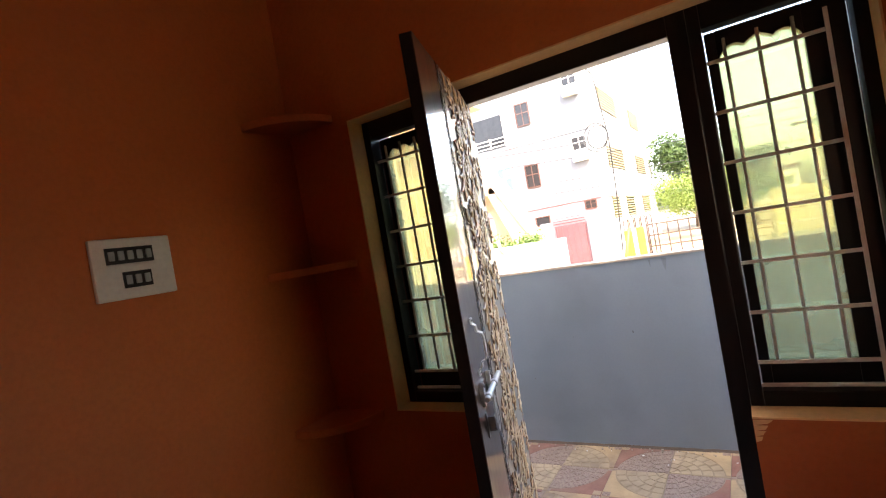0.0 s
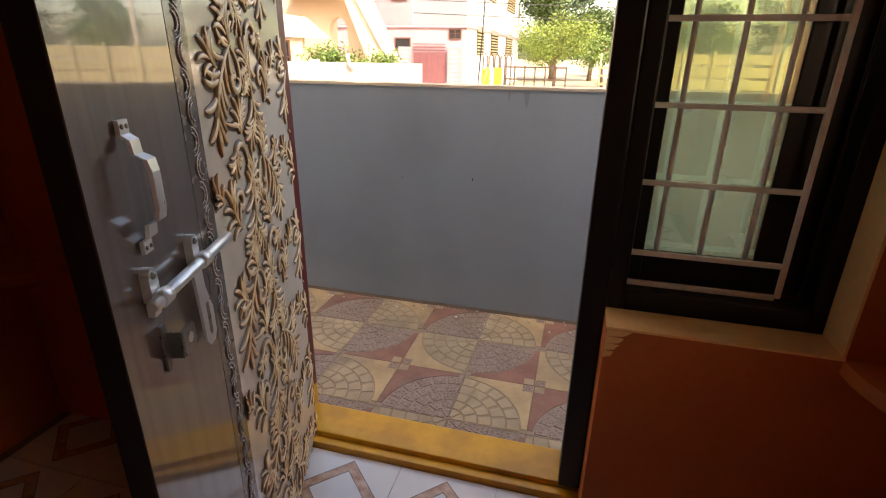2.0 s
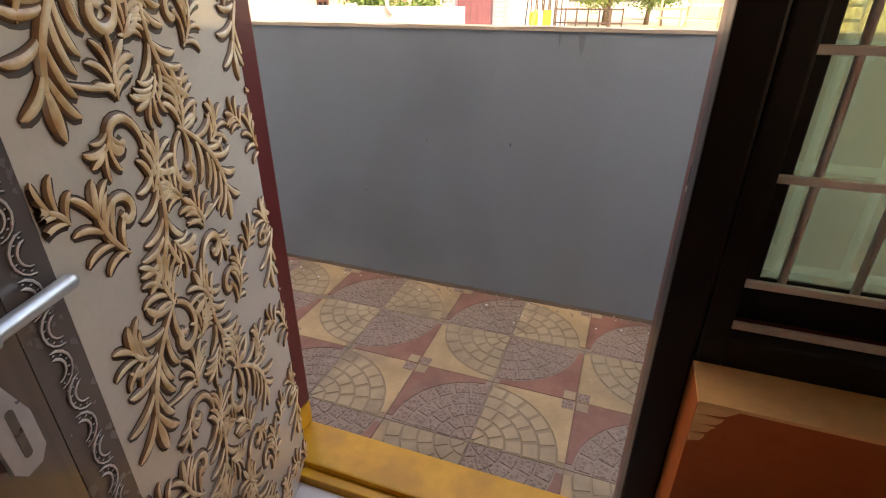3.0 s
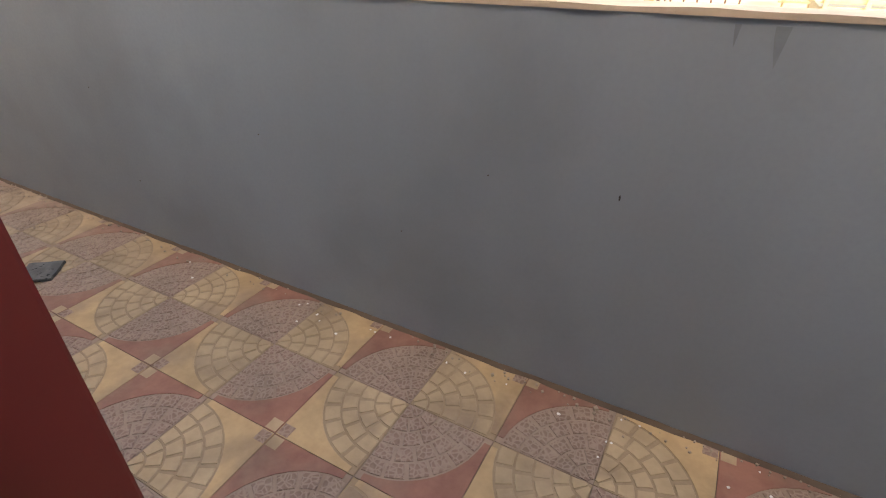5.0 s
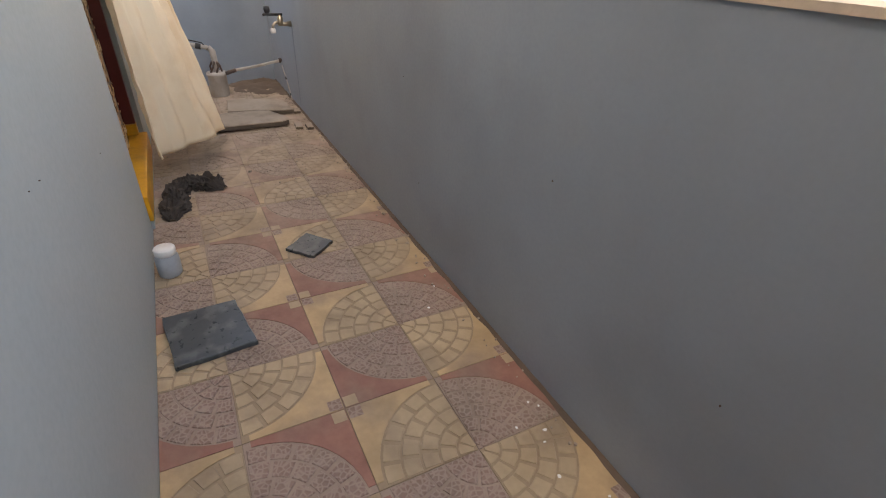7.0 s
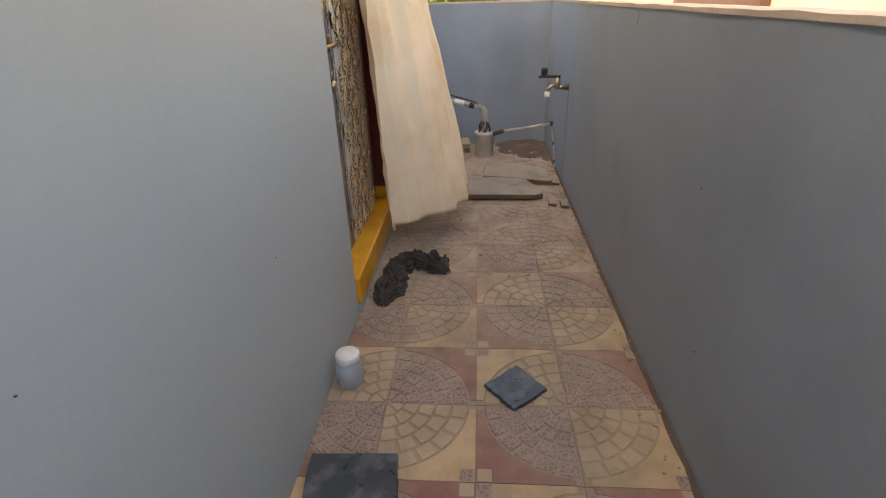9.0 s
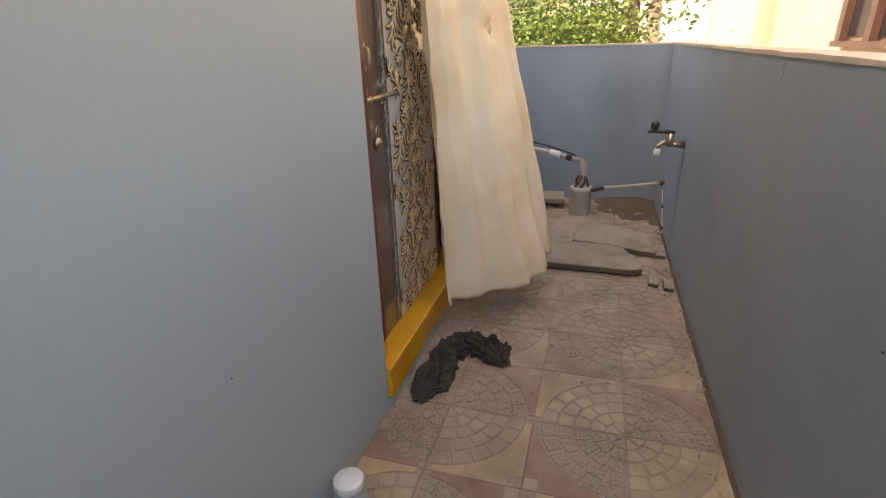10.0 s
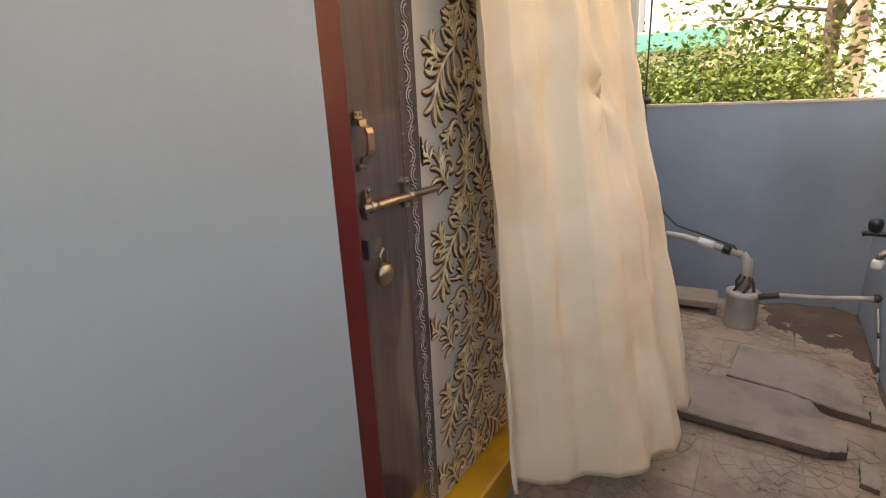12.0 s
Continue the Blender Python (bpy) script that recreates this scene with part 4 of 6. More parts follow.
# ---- curtain hung outside the second door ----
def curtain():
    ob = thing("curtain", "cream cotton curtain hanging out of the doorway", "curtain")
    top = [(-2.44, -0.48), (-2.68, -0.46), (-2.92, -0.475), (-3.14, -0.455)]
    low = [(-2.53, -0.44), (-2.70, -0.22), (-2.94, -0.06), (-3.25, -0.07)]

    def along(line, f):
        k = min(int(f * 3), 2)
        g = f * 3 - k
        p = [Vector(line[max(min(i, 3), 0)]) for i in (k - 1, k, k + 1, k + 2)]
        return 0.5 * ((2 * p[1]) + (p[2] - p[0]) * g + (2 * p[0] - 5 * p[1] + 4 * p[2] - p[3]) * g * g + (3 * p[1] - p[0] - 3 * p[2] + p[3]) * g ** 3)
    b = bmesh.new()
    nu, nv = 140, 90
    rows = []
    for j in range(nv + 1):
        g = j / nv
        row = []
        for i in range(nu + 1):
            f = i / nu
            blow = (1 - g) ** 1.1
            p = along(top, f).lerp(along(low, f), blow)
            pleat = 0.062 - 0.016 * g
            pu, pv = f - 0.58, (g - 0.56) * 1.6
            pinch = 0.018 * math.exp(-(pu * pu + pv * pv) / 0.035) * math.cos(6 * math.atan2(pu, pv)) - 0.006 * math.exp(-(pu * pu + pv * pv) / 0.012)
            ph = f * 27 + 1.1 * math.sin(6 * f) + 0.9 * math.sin(3 * f + 2.4 * g)
            off = pinch + pleat * (0.55 * math.sin(ph) + 0.55 * (1 - 2 * abs(math.sin(ph / 2 + 0.4)))) + 0.014 * noise.noise(Vector((f * 4 + g * 2.5, g * 3 - f * 2, 9))) + 0.012 * math.sin(ph * 0.47 + 1.3 + 2 * g) + 0.012 * noise.noise(Vector((f * 7, g * 9, 2))) + 0.006 * noise.noise(Vector((f * 22, g * 30, 5)))
            d = (along(top, min(f + 0.02, 1)) - along(top, max(f - 0.02, 0))).normalized()
            nrm = Vector((-d.y, d.x)) * -1
            z = 0.165 + 0.012 * math.sin(f * 5) * (1 - g) + 0.06 * max(0, f - 0.6) * (1 - g) + g * 1.96
            row.append(b.verts.new((p.x + nrm.x * off, min(max(p.y + nrm.y * off, -0.495), 1), z)))
        rows.append(row)
    for j in range(nv):
        for i in range(nu):
            b.faces.new((rows[j][i], rows[j][i + 1], rows[j + 1][i + 1], rows[j + 1][i])).smooth = True
    cloth = part("cloth", b, M["curtain"], ob)
    so = cloth.modifiers.new("thickness", "SOLIDIFY")
    so.thickness = 0.0015
    part("rod", tube([(-2.38, -0.46, 2.095), (-3.2, -0.45, 2.095)], 0.008, 10), M["steel"], ob, "thin steel curtain rod")
    for x in (-2.39, -3.19):
        part("bracket", box(x - 0.01, x + 0.01, Y_OUT + 0.001, -0.455, 2.085, 2.105, 0.002), M["steel"], ob)
    return ob


curtain()

# ---- clutter on the passage floor ----
jar = thing("plastic_jar", "small grey plastic jar with a white lid", "jar", at=(-1.60, -0.445, 0.001))
part("body", lathe([(0.040, 0.0), (0.045, 0.006), (0.047, 0.05), (0.046, 0.085), (0.037, 0.098), (0.036, 0.105)], 24), M["jar_grey"], jar)
part("lid", lathe([(0.040, 0.100), (0.042, 0.102), (0.042, 0.124), (0.039, 0.128), (0.002, 0.1285)], 24), M["white_plastic"], jar, "white ridged lid")


def stone_piece(name, outline, z0, th, material, label, category, tilt=0.0):
    b = bmesh.new()
    rnd = random.Random(len(outline) * 7 + int(abs(outline[0][0]) * 100))
    pts = []
    for i, p in enumerate(outline):
        q = outline[(i + 1) % len(outline)]
        for k in range(6):
            f = k / 6
            pts.append((p[0] + f * (q[0] - p[0]) + rnd.uniform(-0.003, 0.003), p[1] + f * (q[1] - p[1]) + rnd.uniform(-0.003, 0.003)))
    area = sum(p[0] * q[1] - q[0] * p[1] for p, q in zip(pts, pts[1:] + pts[:1]))
    if area < 0:
        pts = pts[::-1]
    cx, cy = sum(p[0] for p in pts) / len(pts), sum(p[1] for p in pts) / len(pts)
    lo = [b.verts.new((x, y, z0 + tilt * (x - cx))) for x, y in pts]
    mid = [b.verts.new((x, y, z0 + th * 0.8 + tilt * (x - cx))) for x, y in pts]
    up = [b.verts.new((cx + (x - cx) * 0.985, cy + (y - cy) * 0.985, z0 + th + tilt * (x - cx))) for x, y in pts]
    n = len(pts)
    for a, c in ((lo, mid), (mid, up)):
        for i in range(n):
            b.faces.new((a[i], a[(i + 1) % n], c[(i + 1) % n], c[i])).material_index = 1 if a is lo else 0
    b.faces.new(up)
    b.faces.new(lo[::-1])
    # side faces take the tone with the gap's shade painted in
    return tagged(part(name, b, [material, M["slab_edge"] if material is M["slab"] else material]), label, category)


stone_piece("granite_tile", [(-1.262, -0.485), (-1.275, -0.228), (-0.998, -0.19), (-0.975, -0.45)], 0.005, 0.020, M["slate"], "loose black granite tile lying flat with worn edges", "stone tile")
stone_piece("granite_tile", [(-1.688, 0.142), (-1.581, 0.028), (-1.467, 0.124), (-1.569, 0.239)], 0.005, 0.014, M["slate"], "small loose black granite tile set diagonally", "stone tile")
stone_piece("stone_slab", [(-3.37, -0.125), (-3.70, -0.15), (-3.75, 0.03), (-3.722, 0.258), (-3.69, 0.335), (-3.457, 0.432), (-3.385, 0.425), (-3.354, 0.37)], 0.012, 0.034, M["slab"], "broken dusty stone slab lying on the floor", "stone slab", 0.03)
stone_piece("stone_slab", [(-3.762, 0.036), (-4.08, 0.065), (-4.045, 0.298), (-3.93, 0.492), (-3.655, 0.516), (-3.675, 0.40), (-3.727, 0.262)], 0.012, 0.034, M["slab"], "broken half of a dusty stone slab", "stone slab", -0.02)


def crumpled(name, spine, width, height, material, label, category):
    """A heap of creased cloth along a bent line."""
    b = bmesh.new()
    nu, nv = 60, 28
    rows = []
    n = len(spine) - 1
    for i in range(nu + 1):
        f = i / nu * n
        k = min(int(f), n - 1)
        p = Vector(spine[k]).lerp(Vector(spine[k + 1]), f - k)
        d = (Vector(spine[k + 1]) - Vector(spine[k])).normalized()
        s = Vector((-d.y, d.x))
        row = []
        for j in range(nv + 1):
            a = math.pi * j / nv
            env = min(1, 6 * min(i, nu - i) / nu + 0.25)
            w = width * env * (1 + 0.35 * noise.noise(Vector((i * 0.17, 1, j * 0.1))))
            c = noise.ridged_multi_fractal(Vector((p.x * 22, p.y * 22, j * 0.42)), 0.8, 2.2, 4, 1.0, 2.0) * 0.42
            r = 0.72 + 0.5 * (c - 0.6)
            row.append(b.verts.new((p.x + s.x * w * math.cos(a) * r, p.y + s.y * w * math.cos(a) * r, 0.0045 + max(0, height * env * math.sin(a) * r * (0.8 + 0.5 * noise.noise(Vector((i * 0.3, j * 0.4, 4))))))))
        rows.append(row)
    for a, c in zip(rows, rows[1:]):
        for j in range(nv):
            b.faces.new((a[j], c[j], c[j + 1], a[j + 1]))
    return tagged(part(name, b, material), label, category)


crumpled("floor_cloth", [(-2.08, -0.42), (-2.22, -0.40), (-2.41, -0.395), (-2.50, -0.34), (-2.46, -0.22), (-2.38, -0.14)], 0.095, 0.10, M["rag"], "crumpled charcoal floor cloth by the doorstep", "cloth")

# low wooden stool by the end wall
stool = thing("low_stool", "low dusty wooden stool with a plank seat", "stool", at=(-4.60, -0.25, 0.0))
stool.rotation_euler = (0, 0, radians(6))
part("seat", box(-0.11, 0.11, -0.175, 0.175, 0.062, 0.082, 0.004), M["slab"], stool)
for x in (-0.09, 0.09):
    part("batten", box(x - 0.012, x + 0.012, -0.16, 0.16, 0.040, 0.0615, 0.002), M["slab"], stool)
    for y in (-0.15, 0.15):
        part("foot", box(x - 0.016, x + 0.016, y - 0.02, y + 0.02, 0.0, 0.0395, 0.003), M["bark"], stool)

# bore well head with its pipes
well = thing("bore_well", "capped bore well head with grey plastic pipes", "well head", at=(-4.44, 0.05, 0.0))
part("casing", lathe([(0.075, 0.0), (0.078, 0.01), (0.076, 0.17), (0.082, 0.175), (0.082, 0.20), (0.07, 0.203), (0.01, 0.203)], 24), M["pvc"], well, "stubby dusty casing pipe")
part("riser", tube([(0, 0, 0.2), (0, 0.005, 0.30), (0.0, 0.0, 0.37), (-0.005, -0.03, 0.40)], [0.024, 0.024, 0.027, 0.027], 12), M["pvc"], well, "grey elbowed riser pipe")
part("pipe", tube([(-0.005, -0.03, 0.40), (-0.03, -0.18, 0.43), (-0.05, -0.32, 0.455), (-0.055, -0.42, 0.462)], 0.018, 10), M["pvc"], well)
part("coupling", tube([(-0.028, -0.165, 0.427), (-0.04, -0.245, 0.443)], 0.0235, 12), M["white_plastic"], well)
part("coupling", tube([(-0.013, -0.08, 0.408), (-0.02, -0.12, 0.417)], 0.0245, 12), M["black_plastic"], well)
part("drop_pipe", tube([(-0.055, -0.42, 0.462), (-0.07, -0.455, 0.44), (-0.075, -0.47, 0.09)], 0.014, 10), M["pvc"], well)
for k in range(5):
    a = k * 1.3
    part("clamp", tube([(0.05 * math.cos(a), 0.05 * math.sin(a), 0.203), (0.04 * math.cos(a + 0.6), 0.04 * math.sin(a + 0.6), 0.25), (0.02 * math.cos(a + 1), 0.02 * math.sin(a + 1), 0.29)], 0.008, 6), M["rust"], well)
part("outlet", tube([(0.04, 0.07, 0.19), (0.03, 0.13, 0.205), (0.03, 0.16, 0.211)], 0.016, 10), M["rust"], well)
tagged(part("water_pipe", tube([(-4.41, 0.21, 0.212), (-4.38, 0.40, 0.242), (-4.36, 0.585, 0.278)], 0.012, 10), M["pvc"]), "thin grey water pipe running to the wall", "pipe")
bend = thing("wall_elbow", "rusty pipe elbow on the wall", "pipe elbow", at=(-4.36, 0.585, 0.280))
part("elbow", tube([(0, -0.012, 0), (0, 0.0, 0), (0.0, 0.010, -0.005)], [0.018, 0.02, 0.018], 10), M["rust"], bend)
drip = thing("thin_hose", "thin pale hose running down the wall", "hose", at=(0, 0, 0))
part("hose", tube([(-4.33, 0.590, 0.24), (-4.2, 0.589, 0.16), (-4.08, 0.589, 0.05), (-4.03, 0.586, 0.015)], 0.004, 8), M["pvc"], drip)
for p in ((-4.2, 0.588, 0.16), (-4.08, 0.588, 0.05)):
    part("joint", tube([(p[0] - 0.012, p[1], p[2] + 0.008), (p[0] + 0.012, p[1], p[2] - 0.008)], 0.006, 8), M["black_plastic"], drip)

# garden tap on the parapet
tap = thing("water_tap", "old brass tap with a black lever on the wall", "tap", at=(-3.76, PARAPET_Y, 0.69))
part("stem", tube([(0, -0.001, -0.035), (0, -0.05, -0.035), (0, -0.075, -0.03)], [0.022, 0.014, 0.014], 12), M["brass"], tap)
part("body", lathe([(0.018, -0.045), (0.022, -0.04), (0.022, 0.012), (0.014, 0.018), (0.012, 0.03)], 14, (0, -0.078, 0)), M["brass"], tap)
part("lever", tube([(0, -0.06, 0.03), (0, -0.09, 0.034), (0.0, -0.185, 0.036), (0, -0.2, 0.03)], [0.012, 0.011, 0.010, 0.008], 10), M["black_plastic"], tap)
part("knob", lathe([(0.008, 0.036), (0.02, 0.05), (0.023, 0.07), (0.02, 0.088), (0.002, 0.092)], 14, (0, -0.165, 0)), M["black_plastic"], tap)
part("spout", tube([(0, -0.085, -0.02), (0, -0.115, -0.025), (0, -0.135, -0.045), (0, -0.138, -0.07)], 0.012, 10), M["brass"], tap)
part("nozzle", lathe([(0.018, -0.095), (0.02, -0.085), (0.019, -0.065), (0.013, -0.06)], 14, (0, -0.138, 0)), M["white_plastic"], tap, "chipped white plastic nozzle")
b = bmesh.new()
add_prism(b, [(-0.012, 0.0), (0.012, 0.0), (0.008, -0.25), (0.012, -0.5), (-0.004, -0.64), (-0.010, -0.3)], 0.0, 0.0012, lambda p: Vector((-3.745 + p.x, PARAPET_Y - p.z - 0.0005, 0.65 + p.y)))
tagged(part("water_stain", b, M["wall_stain"]), "faint water streak under the tap", "stain")

# short drip marks under the coping
for x, w, h in ((1.02, 0.014, 0.08), (0.94, 0.006, 0.045), (-2.35, 0.007, 0.05)):
    b = bmesh.new()
    add_prism(b, [(-w, 0.0), (w, 0.0), (w * 0.7, -h * 0.4), (w * 0.2, -h), (-w * 0.2, -h * 0.75), (-w * 0.8, -h * 0.3)], 0.0, 0.0010, lambda p: Vector((x + p.x, PARAPET_Y - p.z - 0.0005, PARAPET_TOP - 0.022 + p.y)))
    tagged(part("drip_stain", b, M["wall_stain"]), "faint grey drip mark under the coping", "stain", "drip marks")

# black cable hanging over the end wall, and a speckled rope
cable = thing("power_cable", "thin black cable hanging over the end wall", "cable")
part("cable", tube([(-4.86, -0.60, 3.6), (-4.845, -0.60, 1.9), (-4.84, -0.60, 1.2), (-4.83, -0.58, 1.0), (-4.80, -0.52, 0.72), (-4.72, -0.42, 0.53), (-4.60, -0.33, 0.49), (-4.49, -0.20, 0.485), (-4.45, -0.02, 0.44), (-4.44, 0.04, 0.36)], 0.0055, 6), M["black_plastic"], cable)
part("knot", tube([(-4.85, -0.66, 1.19), (-4.84, -0.61, 1.205), (-4.85, -0.57, 1.19)], [0.018, 0.03, 0.016], 8), M["black_plastic"], cable)
rope = thing("speckled_rope", "black and white speckled rope down the wall", "rope")
part("rope", tube([(-4.835, -0.635, 1.19), (-4.832, -0.632, 0.7), (-4.835, -0.62, 0.01)], 0.010, 8), M["black_plastic"], rope)
for k in range(26):
    z = 1.15 - k * 0.042
    part("fleck", tube([(-4.823, -0.635, z), (-4.821, -0.626, z + 0.014)], 0.004, 5), M["white_plastic"], rope)

# damp soil heaped in the corner, loose rubble and grit
b = bmesh.new()
rows = []
for j in range(25):
    row = []
    for i in range(31):
        f, g = i / 30, j / 24
        x, y = END_X + 0.005 + 0.80 * f * (0.45 + 0.55 * g), 0.08 + 0.515 * g
        edge = max(0.0, min(1, 2.2 * (1 - f))) * min(1, 3.5 * g)
        row.append(b.verts.new((x, y, -0.012 + edge * (0.028 + 0.022 * noise.noise(Vector((x * 9, y * 9, 0))) + 0.008 * noise.noise(Vector((x * 40, y * 40, 3)))))))
    rows.append(row)
for a, c in zip(rows, rows[1:]):
    for i in range(30):
        b.faces.new((a[i], a[i + 1], c[i + 1], c[i])).smooth = True
tagged(part("damp_soil", b, M["wet_soil"]), "damp dark soil heaped in the passage corner", "soil", kind="stuff")
b = bmesh.new()
rnd = random.Random(5)
for k in range(380):
    if k < 200:
        x, y = rnd.uniform(-4.6, 1.5), PARAPET_Y - 0.01 - abs(rnd.gauss(0, 0.035))
    else:
        x, y = rnd.uniform(-4.5, -2.0), rnd.uniform(-0.45, 0.55)
    r = rnd.uniform(0.002, 0.006) * (2.2 if rnd.random() < 0.05 else 1)
    n = rnd.randint(4, 6)
    add_prism(b, [(x + r * rnd.uniform(0.6, 1.2) * math.cos(a * math.tau / n), y + r * rnd.uniform(0.6, 1.2) * math.sin(a * math.tau / n)) for a in range(n)], 0.001, 0.003 + r)
tagged(part("grit", b, M["slab"]), "loose grit and crumbs along the wall foot", "grit", kind="stuff")
b = bmesh.new()
for k in range(26):
    x, y, r = rnd.uniform(-1.2, 1.6), PARAPET_Y - 0.03 - abs(rnd.gauss(0, 0.09)), rnd.uniform(0.003, 0.007)
    add_prism(b, [(x + r * math.cos(a * 1.05) * rnd.uniform(0.6, 1.2), y + r * math.sin(a * 1.05) * rnd.uniform(0.6, 1.2)) for a in range(6)], 0.0035, 0.0048)
tagged(part("paint_specks", b, M["white_plastic"]), "white paint specks on the floor tiles", "paint specks", kind="stuff")
for pts in ([(-3.38, 0.46), (-3.26, 0.45), (-3.25, 0.50), (-3.37, 0.51)], [(-3.33, 0.53), (-3.22, 0.525), (-3.22, 0.57), (-3.32, 0.575)], [(-3.75, 0.53), (-3.66, 0.52), (-3.65, 0.57), (-3.74, 0.58)]):
    stone_piece("stone_chip", pts, 0.004, 0.022, M["slab"], "loose chip of dusty stone by the wall", "stone chip")


# ---- outdoors ----
def facade_window(parent, x0, x1, z0, z1, y, bars=True, frame_mat=None, glass_mat=None):
    """Recessed pane with a frame, on a facade facing -y."""
    fm, gm = frame_mat or M["brown_frame"], glass_mat or M["dark_glass"]
    w = part("window", box(x0, x1, y - 0.03, y - 0.012, z0, z1), gm, parent)
    t = 0.05
    for q in ((x0 - t, x0, z0 - t, z1 + t), (x1, x1 + t, z0 - t, z1 + t), (x0, x1, z0 - t, z0), (x0, x1, z1, z1 + t)):
        part("frame", box(q[0], q[1], y - 0.06, y - 0.008, q[2], q[3]), fm, w)
    if bars:
        part("bar", box((x0 + x1) / 2 - 0.02, (x0 + x1) / 2 + 0.02, y - 0.05, y - 0.031, z0, z1), fm, w)
        part("bar", box(x0, x1, y - 0.055, y - 0.051, z0 + 0.55 * (z1 - z0), z0 + 0.6 * (z1 - z0)), fm, w)
    return w


def louvre(parent, x, y0, y1, z0, z1):
    """Louvred opening on a side facing +x."""
    w = part("louvre_window", box(x + 0.008, x + 0.02, y0, y1, z0, z1), M["dark_glass"], parent)
    k = int((z1 - z0) / 0.14)
    for i in range(k):
        z = z0 + (i + 0.5) * (z1 - z0) / k
        part("slat", box(x + 0.021, x + 0.08, y0, y1, z - 0.035, z + 0.035), M["louvre"], w)


GB_X, GB_Y = -4.13, 22.0
house = thing("apartment_building", "tall grey and pink apartment building with a white side", "building", at=(0, 0, 0))
part("upper_wall", box(-10.4, GB_X, GB_Y, 40.0, 2.56, 12.2), [M["bldg_grey"]], house, "grey rendered upper storeys")
part("side_wall", box(GB_X + 0.002, GB_X + 0.03, GB_Y + 0.02, 40.0, STREET, 12.2), M["bldg_white"], house, "white side wall")
part("ground_wall", box(-10.4, GB_X, GB_Y + 0.02, 40.0, STREET, 2.42), M["bldg_pink"], house, "pink ground storey")
part("ledge", box(-10.5, GB_X + 0.1, GB_Y - 0.06, 40.0, 2.43, 2.55), M["bldg_pink"], house)
part("roof", box(-10.5, GB_X + 0.1, GB_Y - 0.1, 40.1, 12.2, 12.35), M["bldg_white"], house)
part("joint", box(-6.64, -6.58, GB_Y - 0.015, GB_Y - 0.004, 2.56, 12.2), M["bldg_white"], house)
part("lilac_panel", box(-10.4, -6.645, GB_Y - 0.010, GB_Y - 0.002, 2.56, 5.74), M["bldg_lilac"], house, "lilac painted part of the front")
facade_window(house, -9.14, -8.38, 3.62, 4.81, GB_Y, True, M["bldg_white"], M["teal"])
# flat dark sheet paints the shade inside the balcony opening
shade_sheet = part("balcony_opening", box(-10.1, -8.35, GB_Y - 0.03, GB_Y - 0.012, 5.96, 7.6), M["dark_glass"], house, "flat dark sheet painting the shade of a balcony opening")
for k in range(3):
    part("balcony_bar", box(-10.1, -8.35, GB_Y - 0.07, GB_Y - 0.031, 6.0 + 0.2 * k, 6.05 + 0.2 * k), M["bldg_white"], shade_sheet)
for x in (-10.1, -9.25, -8.4):
    part("balcony_upright", box(x, x + 0.08, GB_Y - 0.11, GB_Y - 0.071, 5.96, 7.6 if x > -9 else 6.5), M["bldg_white"], shade_sheet)
for z in (5.75, 8.9):
    part("string_course", box(-10.4, GB_X + 0.05, GB_Y - 0.05, GB_Y - 0.004, z, z + 0.1), M["bldg_white"], house)
for dz in (0.0, 3.15, 6.3):
    facade_window(house, -7.58, -6.94, 3.58 + dz, 4.64 + dz, GB_Y)
    facade_window(house, -5.02, -4.37, 4.86 + dz, 5.45 + dz, GB_Y, frame_mat=M["bldg_white"])
    part("air_conditioner_shelf", box(-5.05, -4.33, GB_Y - 0.30, GB_Y - 0.004, 4.28 + dz, 4.78 + dz, 0.02), M["bldg_white"], house)
facade_window(house, -7.47, -6.79, 1.58, 1.96, GB_Y + 0.02, False)
facade_window(house, -4.88, -4.40, 2.0, 2.33, GB_Y + 0.02, True)
gate = part("gate", box(-6.56, -5.06, GB_Y - 0.10, GB_Y - 0.02, STREET + 0.05, 1.38, 0.01), M["gate"], house, "dusty rose sheet metal gate")
for k in range(6):
    part("rib", box(-6.5 + k * 0.275, -6.46 + k * 0.275, GB_Y - 0.125, GB_Y - 0.101, STREET + 0.1, 1.34), M["gate"], gate)
for x0 in (-7.3, -4.95):
    part("gate_pillar", box(x0, x0 + 0.62, GB_Y - 0.16, GB_Y + 0.01, STREET, 1.62, 0.02), M["bldg_grey"], house)
    for k in range(7):
        part("grille_slot", box(x0 + 0.16, x0 + 0.46, GB_Y - 0.175, GB_Y - 0.161, 0.2 + 0.19 * k, 0.28 + 0.19 * k), M["bldg_white"], house)
for k in range(3):
    part("gate_rail", box(-6.6, -5.05, GB_Y - 0.09, GB_Y - 0.05, 1.46 + 0.13 * k, 1.50 + 0.13 * k), M["gate"], house)
for y0, y1, z0, z1 in ((24.9, 29.2, 3.98, 5.2), (33.4, 36.9, 3.98, 5.2), (24.2, 26.0, 1.3, 2.6), (28.0, 30.4, 1.3, 2.6), (33.5, 36.5, 1.3, 2.6), (24.9, 29.2, 7.1, 8.3), (33.4, 36.9, 7.1, 8.3)):
    louvre(house, GB_X + 0.03, y0, y1, z0, z1)

